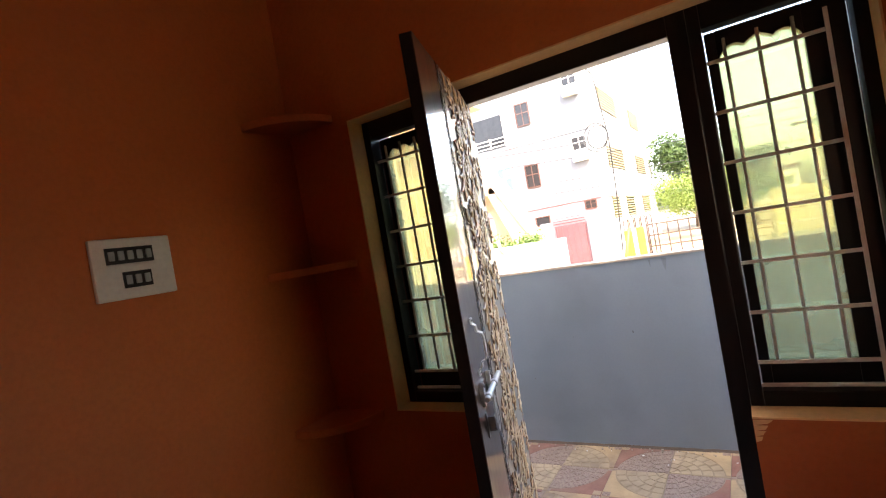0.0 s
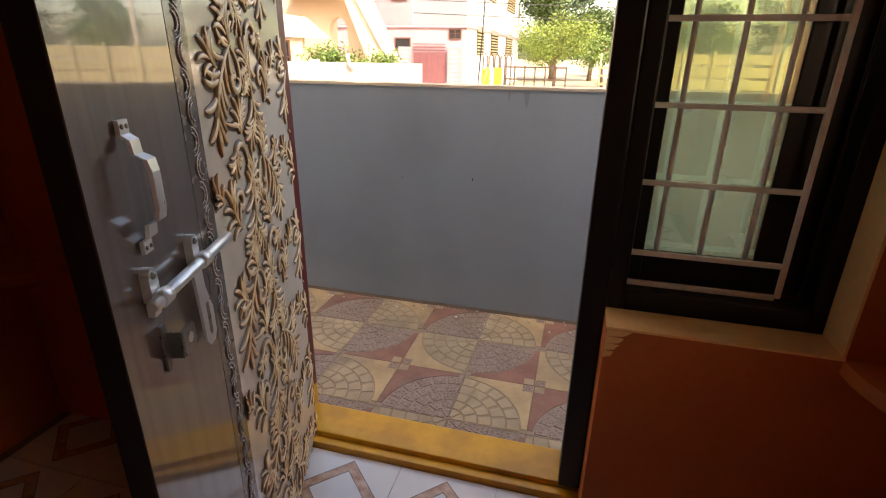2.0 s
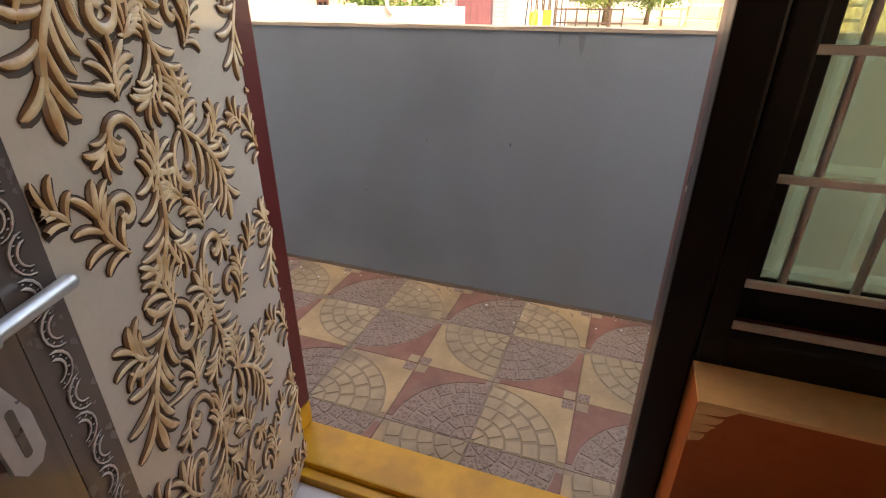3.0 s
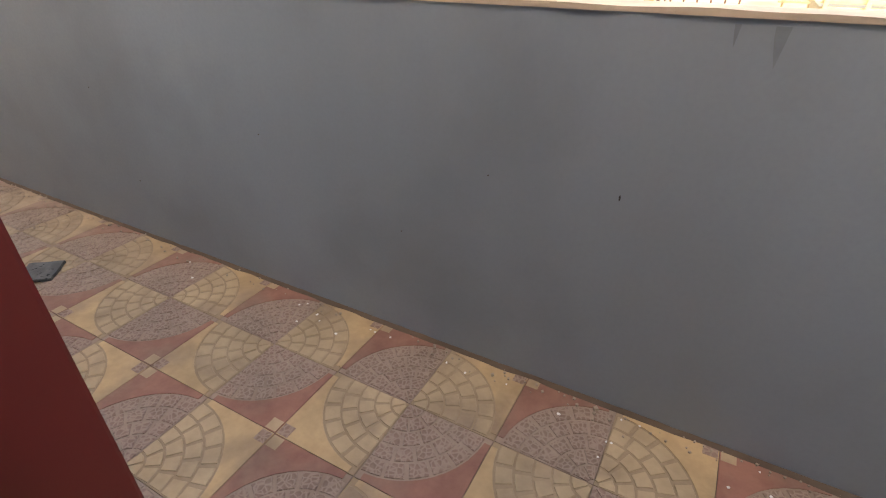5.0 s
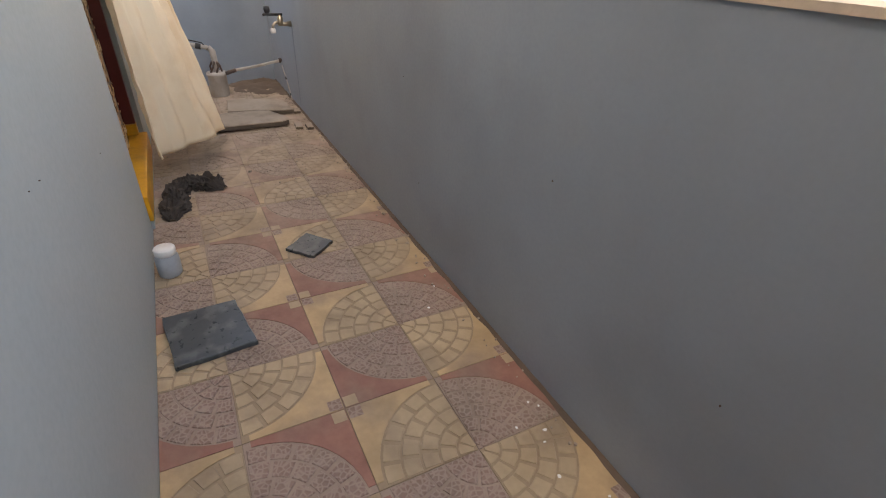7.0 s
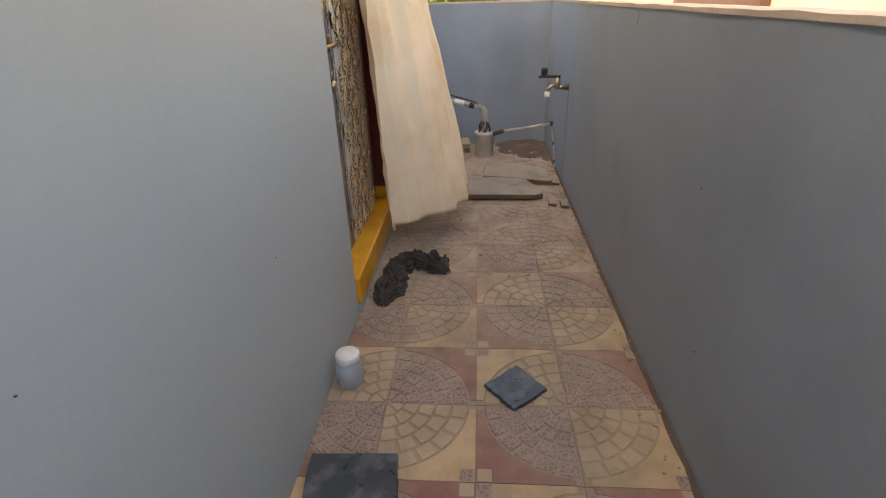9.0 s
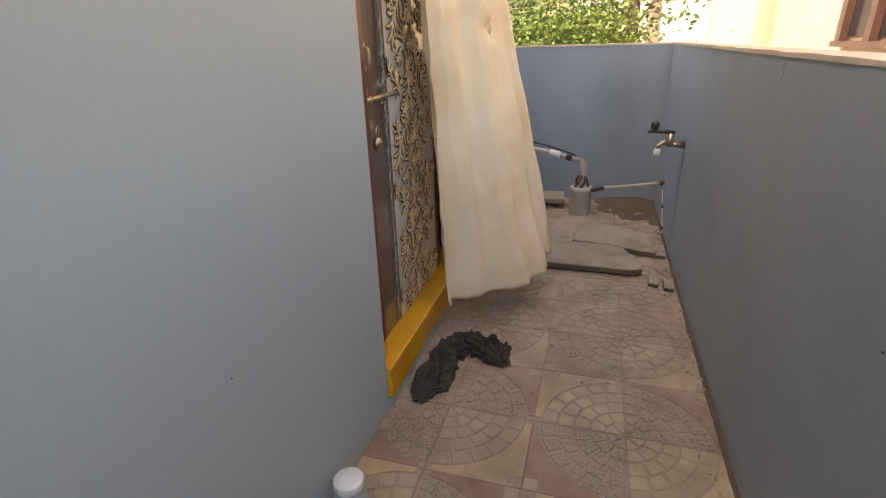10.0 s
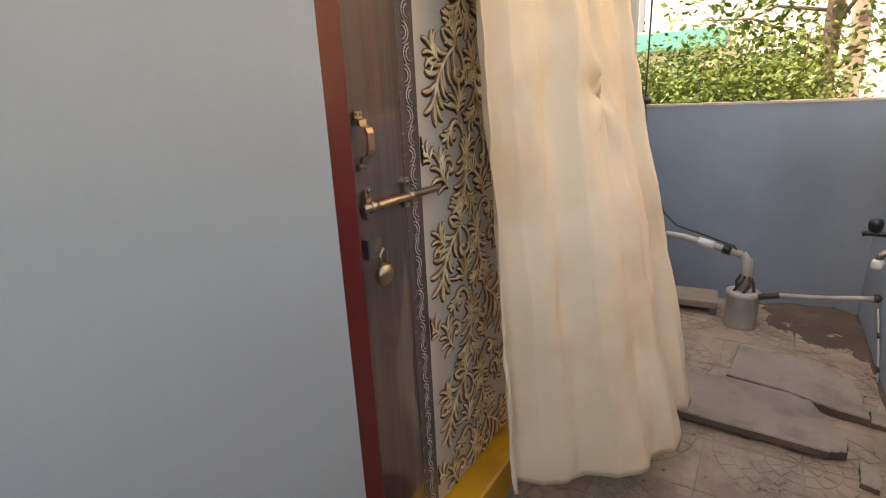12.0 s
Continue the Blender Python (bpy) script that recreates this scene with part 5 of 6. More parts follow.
# peach house with an outside stair and an arch
SB_Y = 14.6
peach = thing("stair_house", "peach house with outside stair, arch and balcony", "house")
b = bmesh.new()
arch = [(-7.25, STREET), (-7.25, 1.9)] + [(-6.92 - 0.33 * math.cos(a), 1.9 + 0.52 * math.sin(a)) for a in [k * math.pi / 10 for k in range(1, 10)]] + [(-6.59, 1.9), (-6.59, STREET)]
add_prism(b, [(-8.6, STREET), (-8.6, 3.0), (-6.0, 3.0), (-6.0, STREET)] + arch[::-1], 0, 0.25, lambda p: Vector((p.x, SB_Y + 0.4 + p.z, p.y)))
part("arched_wall", b, M["bldg_beige"], peach)
part("upper_wall", box(-12.0, -7.35, SB_Y + 0.7, SB_Y + 1.2, STREET, 7.5), M["bldg_beige"], peach)
part("balcony_slab", box(-8.7, -6.0, SB_Y - 0.4, SB_Y + 0.7, 2.95, 3.2, 0.02), M["bldg_beige"], peach)
part("balcony_rail", box(-8.7, -6.9, SB_Y - 0.42, SB_Y - 0.33, 3.21, 3.95, 0.02), M["bldg_white"], peach)
b = bmesh.new()
add_prism(b, [(-6.25, 3.2), (-5.95, 3.4), (-4.75, 0.95), (-4.75, STREET), (-5.3, STREET), (-5.55, 1.0), (-6.3, 2.9)], 0, 1.0, lambda p: Vector((p.x, SB_Y - 0.4 + p.z, p.y)))
part("stair_flight", b, M["bldg_beige"], peach, "sloping peach stair soffit")
b = bmesh.new()
add_prism(b, [(-6.15, 3.35), (-6.05, 4.1), (-4.7, 1.55), (-4.75, 0.96)], 0, 0.1, lambda p: Vector((p.x, SB_Y - 0.52 + p.z, p.y)))
part("stair_parapet", b, M["bldg_white"], peach)
part("balcony_post", box(-6.9, -6.75, SB_Y - 0.4, SB_Y - 0.25, 3.2, 6.3), M["bldg_white"], peach)
part("upper_slab", box(-12.0, -6.4, SB_Y - 0.5, SB_Y + 0.69, 6.3, 6.55), M["bldg_beige"], peach)
bd = thing("notice_board", "white board with pale blue printed bars on a balcony", "sign board", at=(-6.6, SB_Y - 0.5, 3.82))
part("panel", box(-0.55, 0.55, -0.04, 0.04, -0.42, 0.42, 0.02), M["bldg_white"], bd)
for k in range(3):
    part("printed_bar", box(-0.42, 0.36 - 0.12 * k, -0.046, -0.041, 0.16 - 0.2 * k, 0.27 - 0.2 * k), M["teal"], bd)
porch = thing("porch_roof", "small gabled white porch in front of a house", "porch")
b = bmesh.new()
add_prism(b, [(-8.25, 1.85), (-7.66, 2.36), (-6.9, 1.8), (-6.9, 1.72), (-8.25, 1.76)], 0, 1.2, lambda p: Vector((p.x, SB_Y - 1.6 + p.z, p.y)))
part("gable", b, M["bldg_white"], porch)
part("front_wall", box(-8.2, -7.25, SB_Y - 1.5, SB_Y - 1.3, STREET, 1.75), M["bldg_beige"], porch)
facade_window(porch, -8.0, -7.7, 0.6, 1.6, SB_Y - 1.5)
low = thing("garden_wall", "whitewashed low garden wall across the road", "wall")
part("wall", box(-14.0, -2.73, 10.8, 10.98, STREET, 1.08, 0.02), M["bldg_white"], low)
part("pier", box(-5.75, -5.45, 10.74, 10.795, STREET, 1.14, 0.02), M["bldg_white"], low)
part("pipe_end", tube([(-4.62, 10.7, 1.3), (-4.6, 10.72, 1.05), (-4.52, 10.75, 0.9)], 0.05, 8), M["pvc"], low)

# iron cart body and yellow frames beside the road
fence = thing("cart_rail", "rusty black iron rail with uprights beside the road", "rail")
for z in (1.02, 0.72, 0.42):
    part("rail", box(-0.85, 0.75, 12.28, 12.32, z - 0.018, z + 0.018), M["rust"], fence)
for k in range(7):
    x = -0.85 + k * 0.265
    part("upright", box(x - 0.018, x + 0.018, 12.25, 12.279, STREET, 1.05), M["rust"], fence)
crate = thing("yellow_barrier", "faded yellow metal barrier frame", "barrier")
part("board", box(-1.12, -0.92, 12.2, 12.26, STREET, 1.0, 0.01), M["cart_yellow"], crate)
part("board", box(-1.46, -1.24, 12.2, 12.26, STREET, 0.95, 0.01), M["cart_yellow"], crate)
part("panel", box(-1.23, -1.13, 12.21, 12.25, STREET, 0.98), M["bldg_white"], crate)
part("brace", tube([(-1.7, 12.18, STREET), (-1.3, 12.18, 1.0)], 0.05, 8), M["cart_yellow"], crate)
rack = thing("bicycle_rack", "dark iron rack with loops", "rack")
for k in range(5):
    x = -1.5 + 0.16 * k
    part("loop", tube([(x, 12.6, STREET), (x, 12.6, 1.25), (x + 0.06, 12.6, 1.36), (x + 0.12, 12.6, 1.25), (x + 0.12, 12.6, STREET)], 0.018, 6), M["rust"], rack)

# overhead cables and the poles that carry them
POLE_X = 3.78
for pole_x, top in ((-14.0, 5.8), (POLE_X, 4.0)):
    pole = thing("utility_pole", "grey concrete utility pole with a crossarm", "utility pole", "utility poles")
    part("post", tube([(pole_x, 18.2, STREET), (pole_x, 18.2, top)], [0.11, 0.07], 10), M["pvc"], pole)
    part("crossarm", box(pole_x - 0.55, pole_x + 0.55, 18.10, 18.16, top - 0.65, top - 0.57), M["rust"], pole)
    for dx in (-0.45, 0.45):
        part("insulator", lathe([(0.03, 0), (0.05, 0.03), (0.03, 0.08), (0.04, 0.11), (0.01, 0.13)], 10, (pole_x + dx, 18.13, top - 0.57)), M["white_plastic"], pole)
for pts in ([(-3.0, 11.0, 7.5), (-0.92, 9.0, 4.6), (-0.80, 9.0, 3.2), (-0.83, 9.0, 2.0), (-0.95, 9.2, 0.6)], [(-14, 18.2, 5.6), (-2, 18.1, 4.4), (POLE_X, 18.2, 3.9)], [(-14, 18.2, 5.0), (-2, 18.3, 3.9), (POLE_X, 18.2, 3.6)], [(-6, 20, 3.4), (12, 24, 3.0), (40, 24, 4)], [(-6, 20, 2.9), (12, 24, 2.5), (40, 24, 3.4)]):
    c = thing("overhead_cable", "sagging black overhead cable over the road", "cable", "overhead cables")
    fine = []
    for a, d in zip(pts, pts[1:]):
        for k in range(8):
            f = k / 8
            q = Vector(a).lerp(Vector(d), f)
            q.z -= 0.25 * f * (1 - f)
            fine.append(q)
    part("cable", tube(fine + [Vector(pts[-1])], 0.014, 5), M["black_plastic"], c)
coil = thing("cable_coil", "coil of black cable hanging in the air", "cable coil")
for r, dx in ((0.27, 0), (0.22, 0.04)):
    part("loop", tube([(-1.07 + dx + r * math.cos(a), 9.0 + 0.03 * math.sin(3 * a), 3.22 + 1.15 * r * math.sin(a)) for a in [k * math.tau / 24 for k in range(25)]], 0.013, 5), M["black_plastic"], coil)


# ---- trees ----
def leaves_mesh(name, centres, spread, count, size, material, parent, seed, droop=0.0, label=""):
    """A crown of many small pointed leaves in loose clumps."""
    g = np.random.default_rng(seed)
    cs = np.array(centres)[g.integers(0, len(centres), count)]
    p = cs + g.normal(0, 1, (count, 3)) * np.array(spread)
    a = g.uniform(0, 2 * np.pi, count)
    tilt = g.uniform(-0.9, 0.9, count)
    d = np.stack([np.cos(a) * np.cos(tilt), np.sin(a) * np.cos(tilt), np.sin(tilt) - droop], 1)
    d /= np.linalg.norm(d, axis=1, keepdims=True)
    s = np.cross(d, g.normal(0, 1, (count, 3)))
    s /= np.linalg.norm(s, axis=1, keepdims=True)
    L = (size * g.uniform(0.6, 1.4, count))[:, None]
    quad = np.stack([p - d * L * 0.5, p + s * L * 0.24, p + d * L * 0.5, p - s * L * 0.24], 1).reshape(-1, 3)
    me = bpy.data.meshes.new(name)
    me.from_pydata(quad.tolist(), [], np.arange(count * 4).reshape(-1, 4).tolist())
    me.materials.append(material)
    ob = new(name, me)
    ob.parent = parent
    if label:
        tagged(ob, label)
    return ob


def tree(x, y, z, height, radius, material, seed, label, leaves=5000, leaf=0.16, trunk_r=0.12, crown_from=0.4):
    rnd = random.Random(seed)
    ob = thing("tree", label, "tree")
    b = bmesh.new()
    top = (x + rnd.uniform(-0.2, 0.2), y, z + height * 0.75)
    add_tube(b, [(x, y, z), (x + rnd.uniform(-0.1, 0.1), y, z + height * 0.3), top], [trunk_r, trunk_r * 0.75, trunk_r * 0.25], 8)
    tips = [top]
    for k in range(11):
        f = crown_from + (0.75 - crown_from) * k / 10
        a = rnd.uniform(0, math.tau)
        r = radius * rnd.uniform(0.55, 0.95)
        s = Vector((x, y, z + height * f))
        e = s + Vector((math.cos(a) * r, math.sin(a) * r, height * rnd.uniform(0.06, 0.24)))
        m = s.lerp(e, 0.5) + Vector((0, 0, height * 0.04))
        add_tube(b, [s, m, e], [trunk_r * 0.4, trunk_r * 0.25, trunk_r * 0.08], 6)
        tips += [tuple(e), tuple(s.lerp(e, 0.7)), tuple(e + Vector((rnd.uniform(-1, 1), rnd.uniform(-1, 1), rnd.uniform(-0.3, 0.8))) * radius * 0.3)]
    part("trunk", b, M["bark"], ob)
    leaves_mesh("crown", tips, (radius * 0.20, radius * 0.20, height * 0.06), leaves, leaf, material, ob, seed)
    return ob


tree(-1.6, 42, STREET, 7.0, 3.6, M["leaf_dark"], 1, "dark green broad tree beyond the houses", 14000, 0.26, 0.2, 0.22)
tree(1.4, 44, STREET, 5.4, 2.8, M["leaf_dark"], 2, "dark green spreading tree beyond the field", 9000, 0.26, 0.2, 0.22)
tree(-0.6, 30, STREET, 3.7, 2.3, M["leaf_light"], 3, "bright yellow-green thorny tree by the road", 10000, 0.13, 0.1, 0.3)
tree(2.2, 33, STREET, 3.2, 1.8, M["leaf_mid"], 4, "low green roadside tree", 5000, 0.16, 0.12)
for k, (x, y, h) in enumerate(((9, 40, 5), (16, 46, 6), (24, 42, 5.5), (31, 38, 6), (36, 28, 5.5), (42, 20, 6), (40, 6, 6.5), (34, 12, 5), (13, 34, 3.6), (46, -4, 6), (20, 30, 3.4))):
    tree(x, y, STREET, h, h * 0.42, M["leaf_dark"] if k % 2 else M["leaf_mid"], 20 + k, "green tree at the edge of the field", 3500, 0.3, 0.18)
far = thing("far_houses", "pale low houses far beyond the field", "houses")
part("wall", box(1.6, 6.2, 52, 56, STREET, 3.0), M["bldg_white"], far)
part("roof", box(1.4, 6.4, 51.8, 56.2, 3.0, 3.2), M["brown_frame"], far)
part("window", box(2.6, 3.3, 51.96, 51.99, 1.0, 1.9), M["dark_glass"], far)
shrub = thing("garden_shrub", "bright green shrubs behind the garden wall", "shrub")
leaves_mesh("leaves", [(-5.9, 12.4, 1.15), (-5.5, 12.6, 1.0), (-6.3, 12.5, 1.2), (-4.7, 12.6, 0.95), (-4.4, 12.8, 1.05)], (0.26, 0.22, 0.16), 2600, 0.11, M["leaf_mid"], shrub, 40)

# split bamboo fence and timber beside the road
def bamboo(x0, x1, y, h, seed, label):
    rnd = random.Random(seed)
    ob = thing("bamboo_fence", label, "fence")
    x = x0
    while x < x1:
        part("post", tube([(x, y, STREET), (x + rnd.uniform(-0.05, 0.05), y, STREET + h * rnd.uniform(0.85, 1.1))], 0.03, 6), M["louvre"], ob)
        x += 0.55
    for k in range(7):
        z = STREET + h * (0.12 + 0.12 * k)
        part("rail", box(x0 - 0.1, x1 + 0.1, y - 0.06, y - 0.031, z - 0.03 + rnd.uniform(-0.02, 0.02), z + 0.03), M["louvre"], ob)
    return ob


bamboo(1.6, 9.5, 15.0, 1.9, 6, "dry split bamboo fence across the road")

# lorry parked across the road
lorry = thing("lorry", "parked dull yellow lorry with a curved cab", "lorry", at=(5.2, 11.0, STREET))
b = bmesh.new()
add_prism(b, [(0, 0.5), (0, 2.05), (0.12, 2.2), (0.95, 2.2), (1.25, 2.05), (1.55, 1.45), (1.62, 1.2), (1.62, 0.5)], 0, 1.9, lambda p: Vector((p.x, p.z, p.y)))
cab = part("cab", b, M["dull_cab"], lorry, "faded yellow rounded cab")
b = bmesh.new()
add_prism(b, [(0.35, 1.3), (0.35, 1.95), (0.9, 2.0), (1.12, 1.9), (1.32, 1.45), (1.28, 1.3)], 0, 0.012, lambda p: Vector((p.x, -p.z - 0.002, p.y)))
part("window", b, M["dark_glass"], cab)
part("bed", box(-3.2, -0.06, 0.0, 1.9, 0.75, 0.95, 0.02), M["dull_cab"], lorry)
for k in range(4):
    part("side_board", box(-3.2, -0.06, -0.03, -0.004, 1.0 + 0.26 * k, 1.2 + 0.26 * k, 0.01), M["dull_cab"], lorry)
for k in range(6):
    part("stake", box(-3.15 + 0.6 * k, -3.08 + 0.6 * k, -0.07, -0.031, 0.75, 2.05, 0.01), M["dull_cab"], lorry)
for x in (0.85, -2.2):
    w = part("wheel", lathe([(0.2, -0.13), (0.42, -0.13), (0.45, -0.08), (0.45, 0.08), (0.42, 0.13), (0.2, 0.13)], 24), M["black_plastic"], lorry, "black rubber tyre")
    w.matrix_local = pose(x, 0.16, 0.451, 90, 0, 0)
    h = part("rim", lathe([(0.05, 0.09), (0.19, 0.128), (0.19, 0.135), (0.05, 0.10)], 16), M["rust"], w)

# ---- beyond the end wall ----
old = thing("old_house", "weathered whitewashed old house with a teal band", "house")
part("wall", box(-15.6, -15.0, -7.0, 2.2, STREET, 6.5), M["bldg_old"], old)
part("awning", box(-14.995, -14.4, -7.0, -1.0, 2.12, 2.50, 0.02), M["teal"], old, "faded teal sunshade slab")
vent = part("vent_block", box(-14.995, -14.96, -2.25, -1.6, 1.75, 2.05), M["bldg_white"], old)
for i in range(6):
    for j in range(3):
        part("vent_hole", box(-14.959, -14.95, -2.22 + 0.105 * i, -2.15 + 0.105 * i, 1.78 + 0.09 * j, 1.84 + 0.09 * j), M["dark_glass"], vent)
lat = part("lattice", box(-14.995, -14.96, -0.3, 0.55, 1.55, 2.25), M["bldg_white"], old)
for i in range(7):
    for j in range(6):
        part("lattice_hole", box(-14.959, -14.95, -0.27 + 0.12 * i, -0.20 + 0.12 * i, 1.58 + 0.115 * j, 1.65 + 0.115 * j), M["dark_glass"], lat)
for y in (-4.4, -2.9, 0.9):
    part("rain_streak", box(-14.995, -14.985, y, y + 0.12, 2.6, 6.4), M["bldg_grey"], old)
pillar = thing("weathered_wall", "weathered wooden door leaf and plastered pier", "wall")
part("pier", box(-9.6, -9.0, 0.86, 1.5, STREET, 4.6, 0.03), M["bldg_old"], pillar)
part("plank", box(-9.3, -9.05, 0.70, 0.855, STREET, 4.2, 0.01), M["slab"], pillar, "grey weathered plank")
part("hinge", box(-9.04, -9.02, 0.74, 0.82, 1.9, 2.0), M["rust"], pillar)
beige = thing("neighbour_house", "peach plastered neighbouring house with a wooden window", "house")
part("wall", box(-20.0, -3.2, 2.5, 4.2, STREET, 7.5), M["bldg_beige"], beige)
part("plinth", box(-20.0, -3.2, 2.44, 2.497, STREET, 0.1), M["bldg_white"], beige)
nw = part("window", box(-7.2, -5.2, 2.47, 2.495, 1.16, 2.5), M["dark_glass"], beige)
for x in (-7.2, -6.55, -5.9, -5.25):
    part("frame", box(x - 0.06, x + 0.06, 2.40, 2.468, 1.12, 2.5), M["brown_frame"], nw)
part("frame", box(-7.3, -5.15, 2.38, 2.468, 1.06, 1.118), M["brown_frame"], nw)

# tree and bushes close behind the end wall
g = thing("young_tree", "slim young tree with drooping leaves behind the end wall", "tree")
b = bmesh.new()
add_tube(b, [(-6.5, 0.36, STREET), (-6.5, 0.38, 1.2), (-6.48, 0.37, 1.9), (-6.5, 0.45, 3.4)], [0.075, 0.06, 0.052, 0.02], 10)
limbs = []
rnd = random.Random(12)
for k in range(14):
    z = 1.25 + 0.13 * k
    s = Vector((-6.49, 0.37, z))
    sgn = -1 if k % 3 else 1
    e = s + Vector((rnd.uniform(-0.5, 0.5), (rnd.uniform(0.15, 0.4) if sgn > 0 else -rnd.uniform(0.35, 1.1)), rnd.uniform(-0.1, 0.5)))
    m = s.lerp(e, 0.55) + Vector((0, 0, 0.1))
    add_tube(b, [s, m, e], [0.018, 0.012, 0.004], 6)
    limbs += [tuple(e), tuple(m), tuple(s.lerp(e, 0.8))]
part("trunk", b, M["bark"], g)
leaves_mesh("crown", limbs, (0.2, 0.24, 0.2), 2600, 0.07, M["leaf_mid"], g, 13, 0.5)
bush = thing("bush", "feathery yellow-green bush behind the end wall", "bush")
pts = [(-6.0 - 0.8 * rnd.random(), -1.9 + 2.2 * i / 13, 1.02 + 0.30 * math.sin(i * 1.7) ** 2) for i in range(14)]
b = bmesh.new()
for p in pts:
    add_tube(b, [(p[0], p[1], STREET), (p[0] + 0.05, p[1] + 0.05, 0.5), (p[0], p[1] + 0.1, p[2] + 0.3)], [0.02, 0.014, 0.004], 5)
part("stems", b, M["bark"], bush)
leaves_mesh("foliage", pts, (0.28, 0.16, 0.17), 17000, 0.042, M["leaf_light"], bush, 15)
leaves_mesh("foliage", [(p[0] - 0.3, p[1], p[2] - 0.12) for p in pts], (0.3, 0.2, 0.24), 14000, 0.055, M["leaf_mid"], bush, 16)


# ---- floor tiles, last ----
S = 0.30
def tile_mesh(name, mats):
    """A square paver: fan of small stones round one corner, smooth horns at the opposite one."""
    b = bmesh.new()
    e = 0.0012
    rnd = random.Random(len(name))
    add_prism(b, [(e, e), (S - e, e), (S - e, S - e), (e, S - e)], -0.006, 0.0, mi=0)
    radii = (0.012, 0.062, 0.114, 0.167, 0.221, 0.276)
    for k in range(5):
        n = k + 2
        for i in range(n):
            j0, j1 = rnd.uniform(0, 0.16), rnd.uniform(0, 0.16)
            a0, a1 = (i + 0.06 + j0 * 0.3) / n * math.pi / 2, (i + 0.94 - j1 * 0.3) / n * math.pi / 2
            r0, r1 = radii[k] + 0.003, radii[k + 1] - 0.003
            arc = [a0 + (a1 - a0) * q / 2 for q in range(3)]
            h = rnd.uniform(0.0022, 0.0042)
            ring = [(r1 * math.cos(a), r1 * math.sin(a)) for a in arc] + [(r0 * math.cos(a), r0 * math.sin(a)) for a in arc[::-1]]
            cx, cy = sum(p[0] for p in ring) / 6, sum(p[1] for p in ring) / 6
            lo = [b.verts.new((max(x, e), max(y, e), 0.0003)) for x, y in ring]
            up = [b.verts.new((max(cx + (x - cx) * 0.93, e), max(cy + (y - cy) * 0.93, e), h)) for x, y in ring]
            for q in range(6):
                b.faces.new((lo[q], lo[(q + 1) % 6], up[(q + 1) % 6], up[q])).material_index = 1
            b.faces.new(up).material_index = 1
    R = 0.2795
    horn = [(S - e, 0.022), (S - e, S - e), (0.022, S - e)] + [(R * math.cos(a), R * math.sin(a)) for a in [math.pi / 2 * (0.95 - 0.9 * q / 10) for q in range(11)]]
    add_prism(b, horn, 0.0002, 0.0026, mi=2)
    add_prism(b, [(S - 0.045, S - 0.045), (S - 0.004, S - 0.045), (S - 0.004, S - 0.004), (S - 0.045, S - 0.004)], 0.0027, 0.0034, mi=3)
    me = bpy.data.meshes.new(name)
    b.normal_update()
    b.to_mesh(me)
    b.free()
    for m in mats:
        me.materials.append(m)
    return me


def clipped(me, name, axis, limit, keep_above):
    b = bmesh.new()
    b.from_mesh(me)
    no = Vector((0, 0, 0))
    no[axis] = 1
    co = Vector((0, 0, 0))
    co[axis] = limit
    bmesh.ops.bisect_plane(b, geom=b.verts[:] + b.edges[:] + b.faces[:], plane_co=co, plane_no=no, clear_inner=keep_above, clear_outer=not keep_above)
    out = bpy.data.meshes.new(name)
    b.to_mesh(out)
    b.free()
    for m in me.materials:
        out.materials.append(m)
    return out


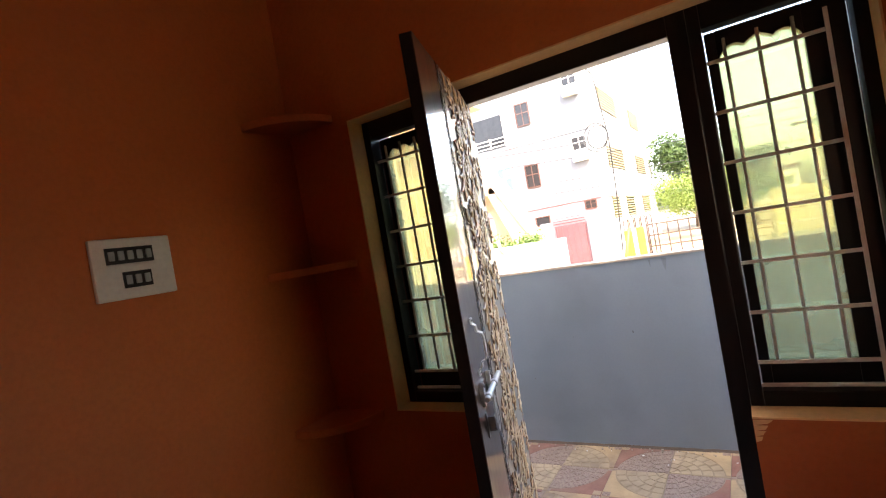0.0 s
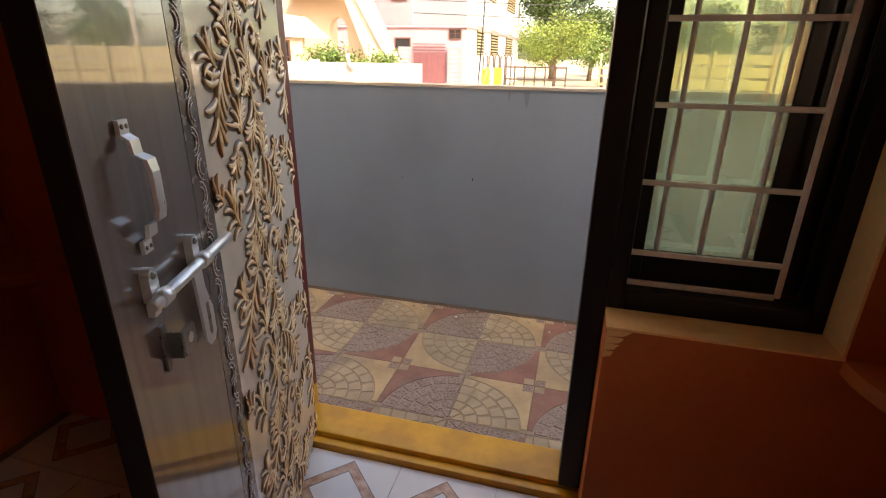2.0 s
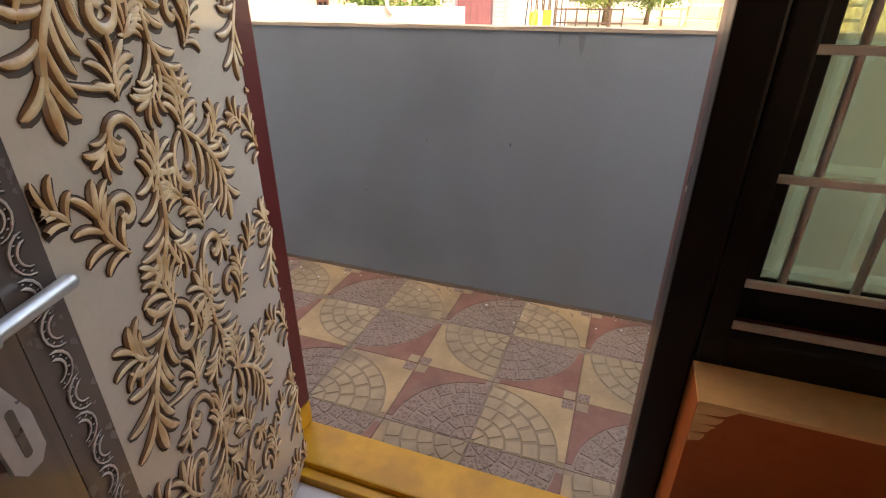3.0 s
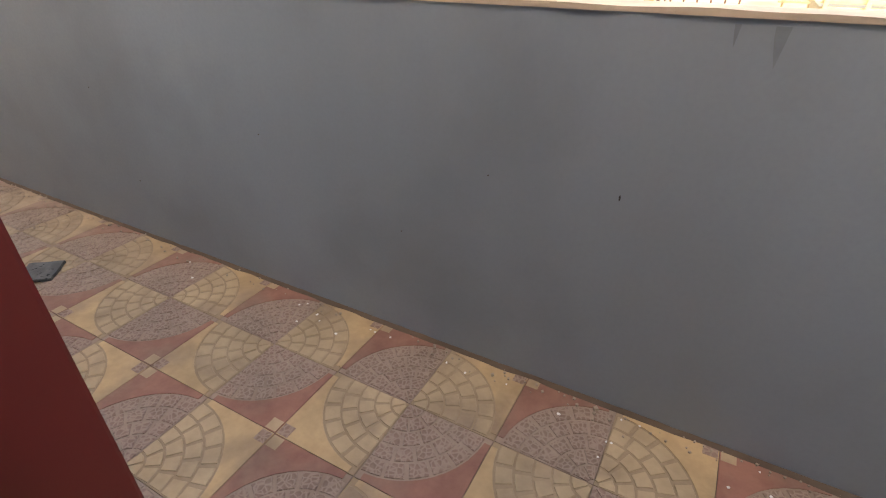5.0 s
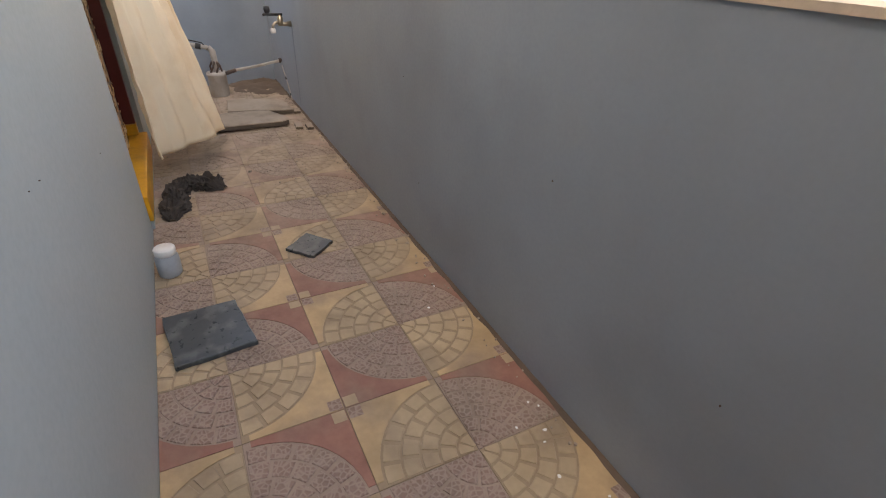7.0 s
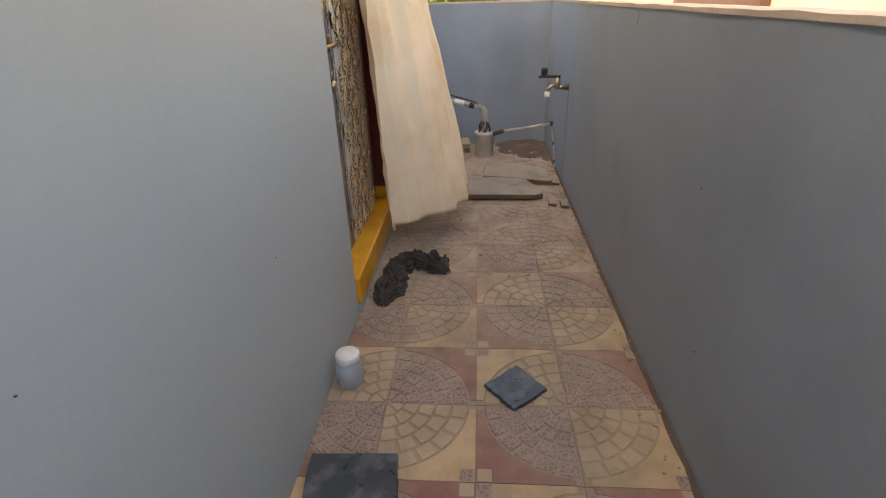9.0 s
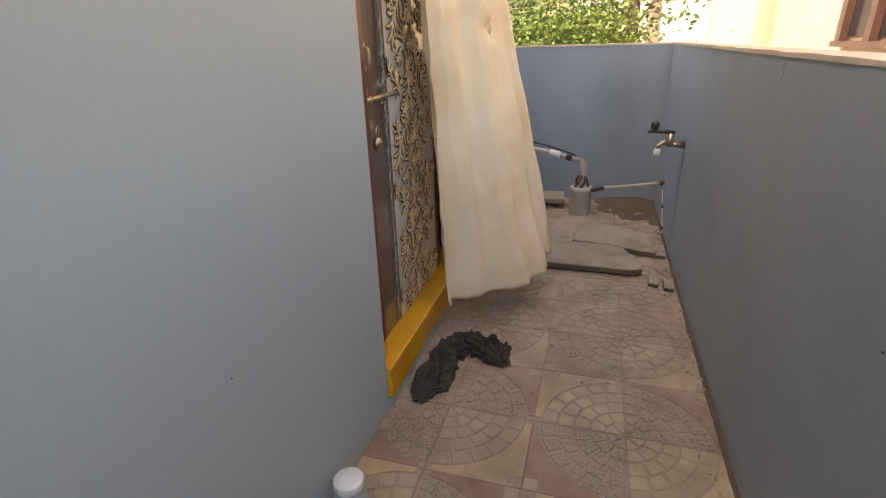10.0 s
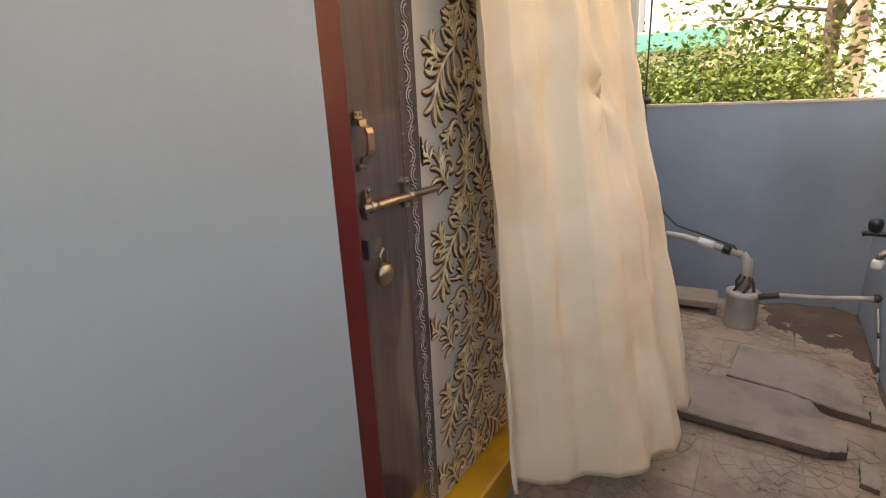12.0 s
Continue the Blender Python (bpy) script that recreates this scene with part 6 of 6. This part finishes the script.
T_YEL = tile_mesh("ochre_tile", (M["tile_joint"], M["tile_yellow"], M["tile_amber"], M["tile_mauve"]))
T_MAU = tile_mesh("mauve_tile", (M["tile_pale_joint"], M["tile_mauve"], M["tile_red"], M["tile_yellow"]))
passage = bpy.data.objects["floor_passage"]
cut_cache = {}
for a in range(-16, 17):
    for bb in range(-2, 2):
        kind = "y" if (a + bb) % 2 == 0 else "m"
        me = T_YEL if kind == "y" else T_MAU
        cxr, cyr = (0 if a % 2 else 1), (0 if bb % 2 else 1)
        turn = {(0, 0): 0, (1, 0): 90, (1, 1): 180, (0, 1): 270}[(cxr, cyr)]
        if bb == -2:
            # this row is cut along the house wall
            lim = S * (bb + 1) - Y_OUT
            key = (kind, turn)
            if key not in cut_cache:
                if turn == 0:
                    cut_cache[key] = clipped(me, me.name, 1, S - lim + 0.002, True)
                elif turn == 90:
                    cut_cache[key] = clipped(me, me.name, 0, S - lim + 0.002, True)
                elif turn == 180:
                    cut_cache[key] = clipped(me, me.name, 1, lim - 0.002, False)
                else:
                    cut_cache[key] = clipped(me, me.name, 0, lim - 0.002, False)
            me = cut_cache[key]
        ob = new("tile", me)
        ob.parent = passage
        ob.matrix_basis = pose((a + cxr) * S, (bb + cyr) * S, 0.0, 0, 0, turn)

TI = 0.30
b = bmesh.new()
e = 0.0012
add_prism(b, [(e, e), (TI - e, e), (TI - e, TI - e), (e, TI - e)], -0.006, 0.0, mi=0)
c = TI / 2
for r0, r1, mi, z in ((0.128, 0.090, 1, 0.0008), (0.131, 0.1285, 2, 0.0009), (0.0895, 0.087, 2, 0.0009)):
    for k in range(4):
        a0, a1 = k * math.pi / 2, (k + 1) * math.pi / 2
        q = [(c + r * math.cos(a), c + r * math.sin(a)) for r, a in ((r0, a0), (r0, a1), (r1, a1), (r1, a0))]
        add_prism(b, q, 0.0001, z, mi=mi)
me = bpy.data.meshes.new("glazed_tile")
b.normal_update()
b.to_mesh(me)
b.free()
for m in (M["marble"], M["marble_brown"], M["marble_line"]):
    me.materials.append(m)
room_floor = bpy.data.objects["floor_room"]
for i in range(8):
    for j in range(10):
        ob = new("tile", me)
        ob.parent = room_floor
        ob.location = (ROOM[0] + 0.04 + TI * i, -0.678 - TI * (j + 1), FLOOR_IN)
boxes("floor_doorway", M["marble"], [(DOOR[0] - 0.08, DOOR[1] + 0.06, Y_IN, -0.677, -0.1, FLOOR_IN - 0.006)], "white tile strip inside the doorway", "floor")
